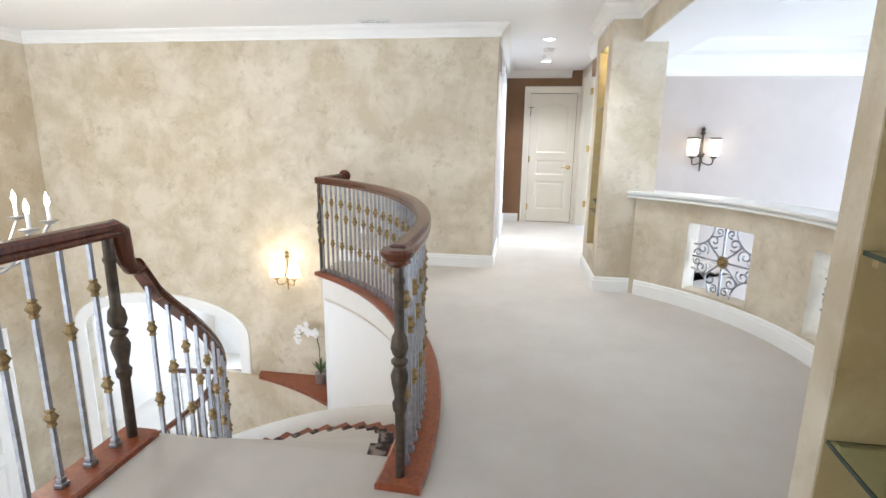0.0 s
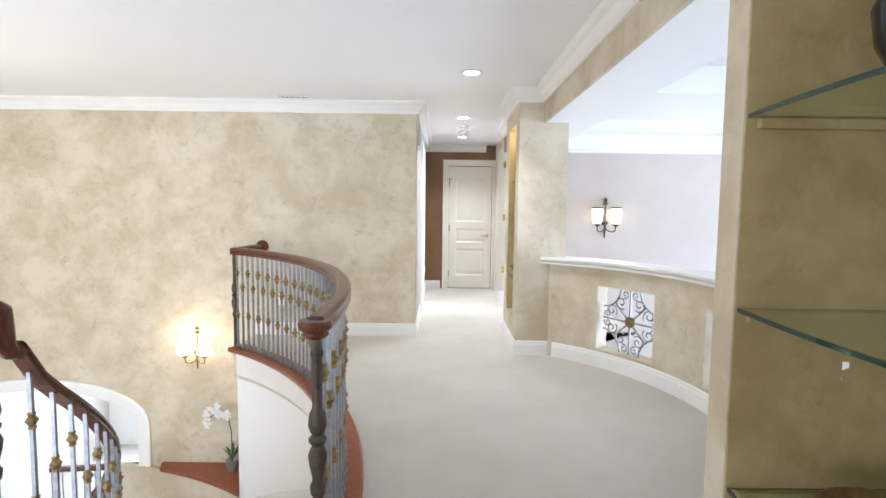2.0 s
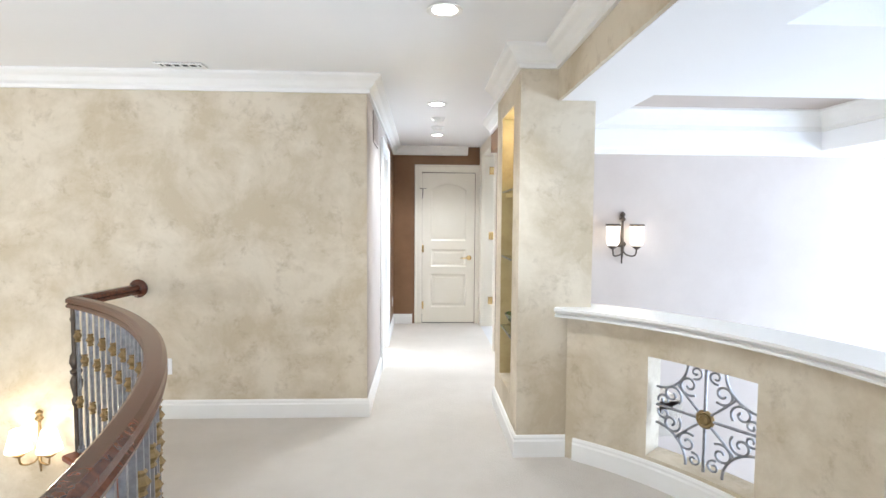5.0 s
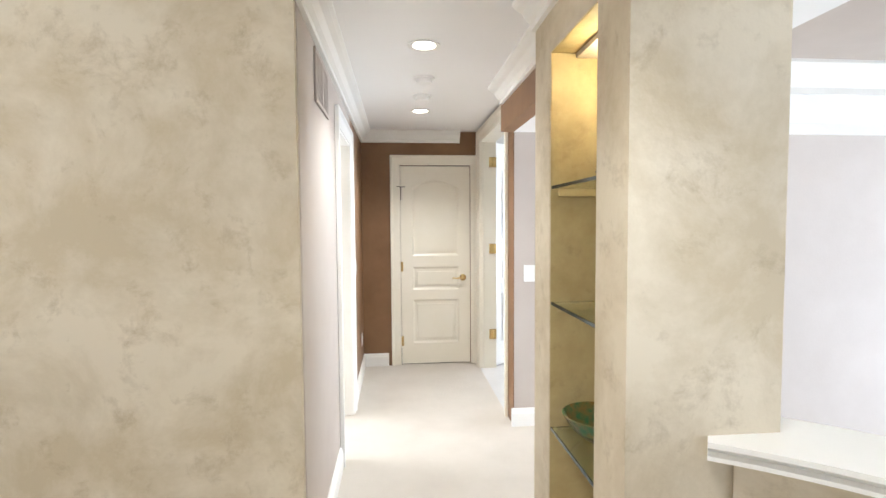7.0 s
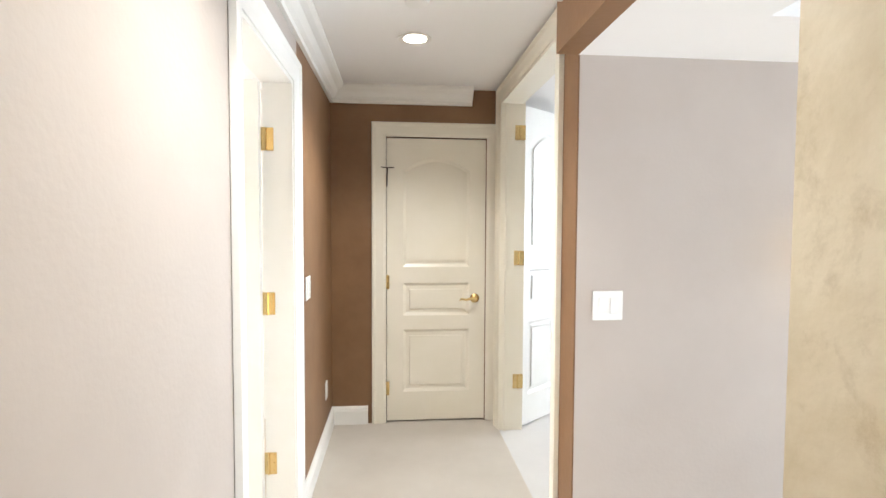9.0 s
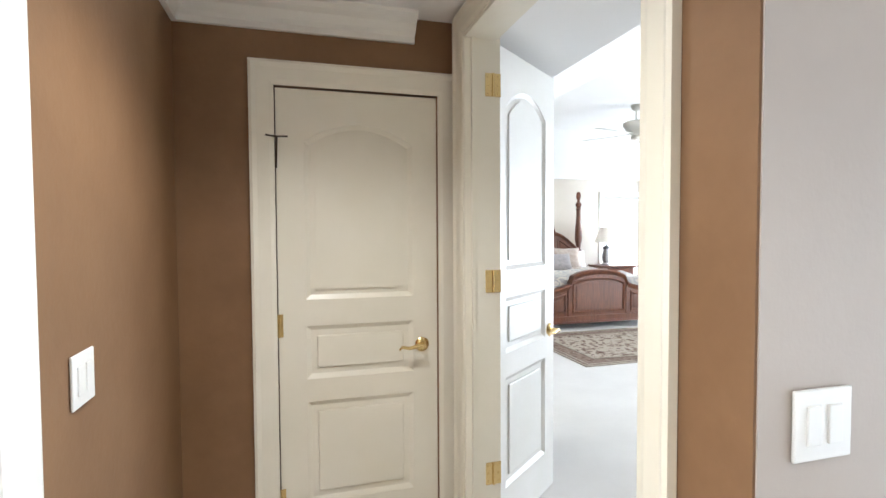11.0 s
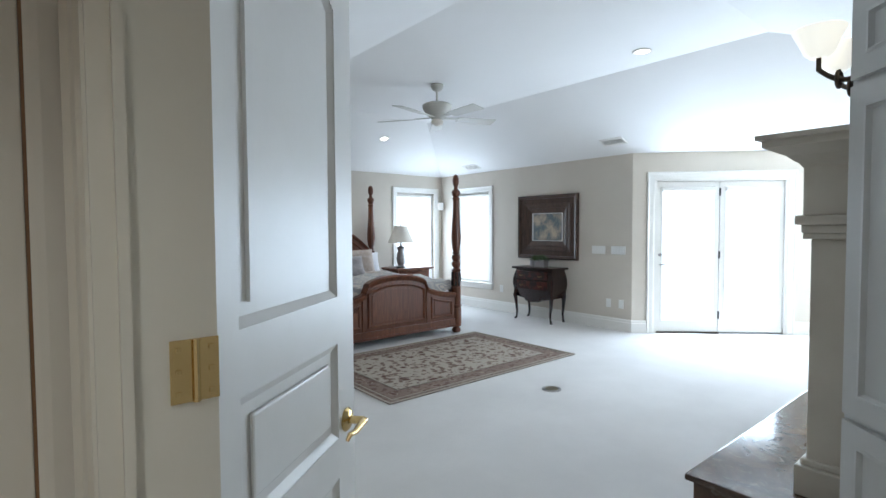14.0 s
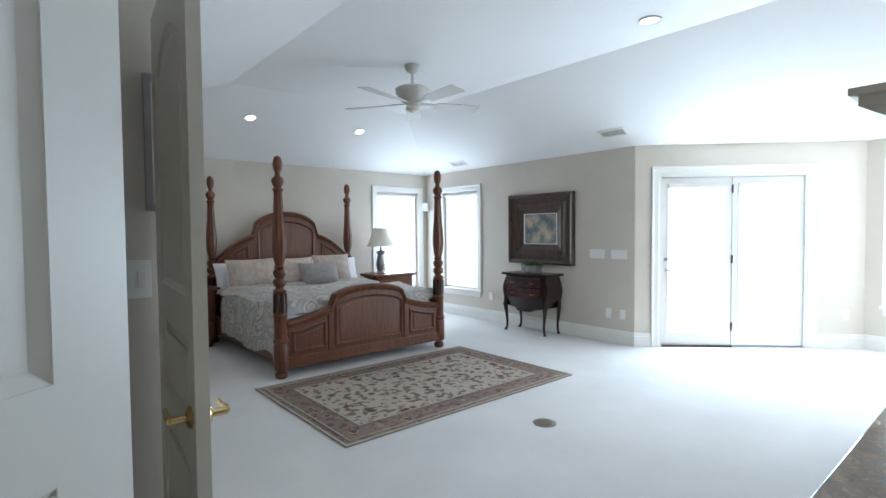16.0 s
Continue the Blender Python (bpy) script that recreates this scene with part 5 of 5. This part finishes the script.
# ---- niche linings, shelves and what stands on them ----
for nm, x0, x1, y0, y1, z0, z1 in (("niche_lining_far", .918, 1.236, 4.574, 5.026, .302, 2.118), ("niche_lining_near", 1.044, 1.516, .365, 1.206, .302, 2.146)):
    b = bmesh.new()
    t = .004
    box(b, x1, x1 + t, y0, y1, z0, z1)
    box(b, x0, x1, y1, y1 + t, z0, z1)
    box(b, x0, x1, y0 - t, y0, z0, z1)
    box(b, x0, x1, y0, y1, z1, z1 + t)
    structure(obj(nm, b, NICHE_SHADED), "golden olive plaster lining of the display niche, its shade in the colour", "niche")


def glass_shelf(x0, x1, y0, y1, z, bow=0.0):
    s_ = thing("glass_shelf", "clear glass display shelf with green edge in the niche", "shelf", group="niche shelves")
    n = 10
    front = [(x0 - bow * math.sin(math.pi * k / n), y0 + (y1 - y0) * k / n) for k in range(n + 1)]
    part("pane", extrude_plan([(x1, y0), (x1, y1)] + front[::-1], z, z + .010), GLASS, s_).visible_shadow = False
    part("edge", sweep([(x, y, z - .001) for x, y in front], [(0, 0), (.004, 0), (.004, .012), (0, .012)]), GLASSEDGE, s_, "dark green glass edge")
    b = boxm(x1 - .02, x1, y0, y1, z - .03, z - .002, .003)
    box(b, x0 + .02, x1 - .02, y1 - .02, y1, z - .03, z - .002, .003)
    part("cleat", b, NICHE_SHADED, s_, "golden plaster shelf cleat, niche shade in the colour")
    return s_


for z in (1.60, 1.15, .65):
    glass_shelf(.922, 1.234, 4.578, 5.022, z)
for z in (1.57, 1.04, .52):
    glass_shelf(1.05, 1.512, .37, 1.20, z, .03)
bowl = lathe([(.03, 0), (.05, .006), (.10, .05), (.13, .10), (.125, .102), (.095, .056), (.045, .014), (.0001, .012)], 24)
bowl.transform(pose(1.055, 4.885, .66))
tagged(obj("art_bowl", bowl, material("green_art_glass", (.03, .12, .05), .15, col2=(.25, .12, .03), scale=18), smooth=True), "mottled green art-glass bowl on a niche shelf", "bowl")
plate = lathe([(.02, 0), (.06, .008), (.11, .03), (.108, .034), (.055, .014), (.0001, .01)], 24)
plate.transform(pose(1.10, 4.75, 1.612))
tagged(obj("dark_dish", plate, DARKWOOD, smooth=True), "small dark glazed dish on a niche shelf", "dish")
for x, y, z in ((1.13, 4.73, 1.645), (1.25, .90, 1.58)):
    v = lathe([(.05, 0), (.06, .02), (.10, .10), (.11, .18), (.08, .26), (.04, .30), (.05, .34), (.045, .34), (.0001, .32)], 20)
    v.transform(pose(x, y, z - .02 if z > 1.6 else z))
    tagged(obj("black_vase", v, material("black_glaze", (.012, .010, .012), .1), smooth=True), "glossy black rounded vase on a niche shelf", "vase")
basket = lathe([(.06, 0), (.11, .02), (.15, .07), (.16, .075), (.15, .08), (.10, .03), (.0001, .02)], 24)
basket.transform(pose(1.28, .92, .53))
tagged(obj("brass_bowl", basket, GOLD, smooth=True), "shallow brass-coloured bowl on the low niche shelf", "bowl")
can = thing("niche_spot", "small round niche ceiling spotlight, lit", "ceiling light", pose(1.09, 4.72, 2.117))
part("ring", lathe([(.03, 0), (.045, -.004), (.04, -.012), (.03, -.010)], 18), TRIM, can)
part("lens", lathe([(.03, -.006), (.0001, -.008)], 18), LIT, can)
bulb("niche_lamp", (1.07, 4.80, 2.02), 4.2, (1, .85, .55), .03)

# ---- scrolled iron grilles in the parapet ----
def spiral(cx, cz, r0, turns, start, sgn):
    return [(cx + r0 * (1 - .8 * k / 20) * math.cos(start + sgn * turns * 2 * math.pi * k / 20), 0, cz + r0 * (1 - .8 * k / 20) * math.sin(start + sgn * turns * 2 * math.pi * k / 20)) for k in range(21)]


def grille(a0, a1):
    am = (a0 + a1) / 2
    m = pose(PX + (PR + .06) * math.cos(radians(am)), PY + (PR + .06) * math.sin(radians(am)), .42, 0, 0, am + 90)
    g = thing("iron_grille", "scrolled wrought-iron grille with a round gilt rosette", "grille", m, "parapet grilles")
    w, h = .262, .268
    for sx in (-1, 1):
        for sz in (-1, 1):
            part("scroll", tube([(sx * x, 0, sz * z) for x, _, z in spiral(.085, .150, .055, 1.3, -2.2, 1)], .0065), IRON, g)
            part("scroll", tube([(sx * x, 0, sz * z) for x, _, z in spiral(.175, .075, .055, 1.3, -2.4, -1)], .0065), IRON, g)
            part("arc_bar", tube([(sx * (w - .17 * math.cos(math.pi / 2 * k / 12)), 0, sz * (h - .17 * math.sin(math.pi / 2 * k / 12))) for k in range(13)], .007), IRON, g)
            part("link", tube([(sx * .03, 0, sz * .03), (sx * .08, 0, sz * .075), (sx * .15, 0, sz * .145)], .007), IRON, g)
            part("scroll", tube([(sx * x, 0, sz * z) for x, _, z in spiral(.05, .225, .036, 1.2, -1.2, -1)], .006), IRON, g)
            part("scroll", tube([(sx * x, 0, sz * z) for x, _, z in spiral(.22, .035, .034, 1.2, -.4, 1)], .006), IRON, g)
    for p, q in (((-w, 0), (w, 0)), ((0, -h), (0, h))):
        part("bar", tube([(p[0], 0, p[1]), (q[0], 0, q[1])], .008), IRON, g)
    r = lathe([(.045, -.012), (.048, 0), (.038, .012), (.028, .008), (.022, .018), (.0001, .022)], 20)
    r.transform(Matrix.Rotation(radians(-90), 4, "X"))
    part("rosette", r, GOLD, g, "round gilt rosette", True)
    return g


for a0, a1 in ((24, 41.2), (-9.5, 8), (-42.5, -26)):
    grille(a0, a1)

# ---- wall sconces ----
def two_arm_sconce(at, glass, metal, label, watts, frosted=False):
    s_ = thing("wall_sconce", label, "sconce", at, "wall sconces")
    part("backplate", lathe([(.03, -.03), (.05, -.012), (.05, .012), (.03, .03)], 8), metal, s_)
    part("stem", tube([(0, -.02, -.20), (0, -.03, -.06), (0, -.02, .06), (0, -.02, .28)], [.008, .018, .016, .010], segs=8), metal, s_, smooth=True)
    part("finial", lathe([(.02, .24), (.035, .26), (.015, .285), (.03, .31), (.0001, .34)], 10, at=(0, -.02, 0)), metal, s_, smooth=True)
    for sx in (-1, 1):
        arm = part("arm", tube([(0, -.03, -.06)] + [(sx * .12 * math.sin(math.pi / 2 * k / 8), -.05 - .04 * k / 8, -.09 - .03 * math.sin(math.pi * k / 8)) for k in range(1, 9)] + [(sx * .125, -.09, -.04)], .008, segs=8), metal, s_, smooth=True)
        part("cup", lathe([(.012, -.05), (.04, -.03), (.045, -.015), (.02, -.012)], 14, at=(sx * .125, -.09, 0)), metal, arm, smooth=True)
        if frosted:
            part("shade", lathe([(.094, .015), (.084, .06), (.066, .13), (.052, .19), (.049, .19), (.063, .13), (.081, .06), (.090, .015)], 18, at=(sx * .125, -.09, 0)), SHADE, arm, "lit frosted fabric-like shade", True)
        else:
            gl = part("glass", lathe([(.045, -.01), (.062, .02), (.064, .16), (.070, .20), (.067, .20), (.061, .16), (.059, .02), (.042, -.006)], 18, at=(sx * .125, -.09, 0)), SHADE, arm, "lit seeded glass shade", True)
            part("rim", lathe([(.066, .185), (.074, .19), (.074, .205), (.066, .21)], 18, at=(sx * .125, -.09, 0)), metal, arm)
        p = at @ Vector((sx * .125, -.16, .12))
        bulb("sconce_lamp", p, watts, (1, .80, .52), .05)
    return s_


two_arm_sconce(pose(2.43, 6.615, 1.17), None, BLACKIRON, "dark iron two-arm sconce with lit glass shades", 4)
two_arm_sconce(pose(-2.30, 4.998, -.20) @ Matrix.Scale(.82, 4), None, GOLD, "gilt two-arm sconce with lit cream shades", 7, True)

# ---- chandelier in the stair hall ----
ch = thing("chandelier", "pewter chandelier with lit candle bulbs and scrolled arms", "chandelier", pose(-3.45, 2.58, 0))
part("stem", tube([(0, 0, .1), (0, 0, 2.39)], .012, segs=8), GREYMETAL, ch)
part("body", lathe([(.0001, .30), (.05, .34), (.09, .44), (.04, .54), (.06, .62), (.03, .72), (.02, .9)], 16), GREYMETAL, ch, smooth=True)
for k in range(8):
    a = radians(45 * k + 8)
    r = .52
    arm = part("arm", tube([((.04 + (r - .04) * u) * math.cos(a), (.04 + (r - .04) * u) * math.sin(a), .52 - .16 * math.sin(math.pi * u) + .16 * u * u) for u in [j / 12 for j in range(13)]], .011, segs=8), GREYMETAL, ch, smooth=True)
    part("drip_pan", lathe([(.02, -.02), (.055, 0), (.06, .01), (.02, .012)], 14, at=(r * math.cos(a), r * math.sin(a), .69)), GREYMETAL, arm)
    part("candle", lathe([(.013, 0), (.013, .10)], 10, at=(r * math.cos(a), r * math.sin(a), .70)), TRIM, arm)
    part("bulb", lathe([(.008, .0), (.018, .03), (.014, .06), (.0001, .10)], 10, at=(r * math.cos(a), r * math.sin(a), .80)), BULB, arm, "lit candle bulb", True)
bulb("chandelier_lamp", (-3.45, 2.58, .95), 48, (1, .84, .6), .3)

# ---- orchid on the ledge ----
oc = thing("orchid", "white orchid in a small silver pot on the ledge", "plant", pose(-1.90, 4.84, -1.39) @ Matrix.Scale(.92, 4))
part("pot", lathe([(.055, 0), (.065, .06), (.07, .13), (.06, .13), (.0001, .10)], 16), GREYMETAL, oc, smooth=True)
b = bmesh.new()
for k in range(7):
    a = k * .9
    v = [b.verts.new(c) for c in ((0, 0, .12), (.05 * math.cos(a) - .02 * math.sin(a), .05 * math.sin(a) + .02 * math.cos(a), .22), (.10 * math.cos(a), .10 * math.sin(a), .26 + .02 * (k % 3)), (.05 * math.cos(a) + .02 * math.sin(a), .05 * math.sin(a) - .02 * math.cos(a), .22))]
    b.faces.new(v)
part("leaves", b, LEAF, oc)
part("stem", tube([(0, 0, .1), (.0, -.01, .45), (-.03, -.02, .62), (-.12, -.03, .70), (-.22, -.04, .62)], .007), LEAF, oc)
random.seed(9)
for k in range(13):
    u = k / 12
    cx, cz = -.02 - .26 * u + random.uniform(-.03, .03), .66 + .10 * math.sin(u * 3.1) - .12 * u + random.uniform(-.06, .06)
    b = bmesh.new()
    for j in range(5):
        a = j * 1.2566 + k
        q = Matrix.LocRotScale((cx, -.04 + random.uniform(-.03, .03), cz), Euler((random.uniform(-.3, .3), a, 0)), (1, 1, 1))
        b.faces.new([b.verts.new(q @ Vector(c)) for c in ((0, 0, 0), (.026, -.006, .022), (.052, -.002, 0), (.026, -.006, -.022))])
    part("flower", b, PETAL, oc)

# ---- small fixtures ----
def plate(at, w, h, label, toggles=0, name="switch_plate", cat="switch"):
    p = thing(name, label, cat, at)
    part("plate", boxm(-w / 2, w / 2, -.007, 0, -h / 2, h / 2, .003), PLASTIC, p)
    for k in range(toggles):
        x = (k - (toggles - 1) / 2) * .046
        part("rocker", boxm(x - .015, x + .015, -.011, -.006, -.033, .033, .002), PLASTIC, p)
    return p


plate(pose(1.275, 6.615, 1.105), .125, .12, "white two-gang rocker switch on the taupe wall", 2)
plate(pose(WX + .001, 7.30, 1.10, 0, 0, 90), .12, .12, "white two-gang switch on the brown wall", 2)
plate(pose(WX + .001, 7.95, .35, 0, 0, 90), .07, .115, "white outlet cover low on the brown wall", 1, "outlet", "outlet")
plate(pose(-1.43, 4.998, .37), .07, .115, "white outlet cover on the plaster wall", 1, "outlet", "outlet")
for y, z in ((11.15, .37), (10.955, .37), (13.22, .39)):
    plate(pose(XR - .001, y, z, 0, 0, -90), .075, .12, "white outlet cover on the greige wall", 1, "outlet", "outlet")
for y in (11.315, 11.005):
    plate(pose(XR - .001, y, 1.115, 0, 0, -90), .22, .115, "white multi-gang switch plate beside the picture", 4)
plate(M_BAY @ pose(2.42, -.001, .40), .075, .12, "white outlet cover beside the french doors", 1, "outlet", "outlet")
plate(pose(2.03, 9.949, 1.245), .115, .15, "white switch plate on the bedroom return wall", 2)
sp = thing("corner_speaker", "small white wall speaker in the room corner", "speaker", pose(7.30, 14.76, 1.86, 0, 0, -45))
part("body", boxm(-.05, .05, -.05, .05, -.075, .075, .012), PLASTIC, sp)
part("grille", boxm(-.04, .04, -.055, -.05, -.06, .06, .004), TRIM, sp)
for x, y in ((.50, 6.36), (.51, 6.82)):
    sd = thing("smoke_detector", "round white smoke detector on the corridor ceiling", "smoke detector", pose(x, y, H))
    part("base", lathe([(.07, 0), (.07, -.012), (.055, -.016)], 20), PLASTIC, sd)
    part("cover", lathe([(.055, -.014), (.05, -.035), (.03, -.042), (.0001, -.042)], 20), PLASTIC, sd, smooth=True)
for nm, m, w, h, n, lab in (("ceiling_vent", pose(-1.2, 4.80, H - .001, 180), .30, .10, 6, "white ceiling register above the landing"), ("return_grille", pose(WX + .001, 5.60, 2.13, 90, 0, 90), .40, .24, 2, "taupe return-air grille high on the corridor wall")):
    v = thing(nm, lab, "vent", m)
    mt = TRIM if nm == "ceiling_vent" else PINK
    part("frame", sweep([(-w / 2, -h / 2, 0), (w / 2, -h / 2, 0), (w / 2, h / 2, 0), (-w / 2, h / 2, 0)], [(0, 0), (.02, 0), (.02, .008), (0, .010)], closed=True), mt, v)
    # Dark sheet behind the slats gives the opening its shade.
    part("backing", boxm(-w / 2, w / 2, -h / 2, h / 2, 0, .002), DARK_GAP_METAL, v)
    ns = 12 if n == 2 else 5
    for k in range(ns):
        x = -w / 2 + .02 + (w - .04) * (k + .5) / ns
        part("slat", boxm(x - .006, x + .006, -h / 2 + .015, h / 2 - .015, .002, .007), mt, v)
    if n == 2:
        part("mullion", boxm(-.012, .012, -h / 2, h / 2, .002, .010), mt, v)
wf = thing("wall_picture", "narrow pale framed picture on the return wall", "picture", pose(2.145, 9.948, 1.785))
part("frame", sweep([(-.07, 0, -.27), (-.07, 0, .27), (.07, 0, .27), (.07, 0, -.27)], [(0, 0), (0, .015), (-.025, .02), (-.03, 0)], (0, -1, 0), closed=True), GREYMETAL, wf)
part("print", boxm(-.05, .05, -.006, -.001, -.25, .25), GREIGE, wf)

# ---- landing cans ----
for k, (x, y, w) in enumerate(((.45, 3.85, 68), (.47, 5.76, 78), (.52, 7.3, 80), (-2.0, .9, 30))):
    can = thing("recessed_light", "round white recessed ceiling light, switched on", "ceiling light", pose(x, y, H), "landing lights")
    part("trim_ring", lathe([(.062, .0), (.085, -.004), (.085, -.010), (.062, -.006)], 24), TRIM, can)
    part("lens", lathe([(.062, -.004), (.0601, -.006)], 24), LIT, can)
    can_light("can_lamp", (x, y, H - .03), w)
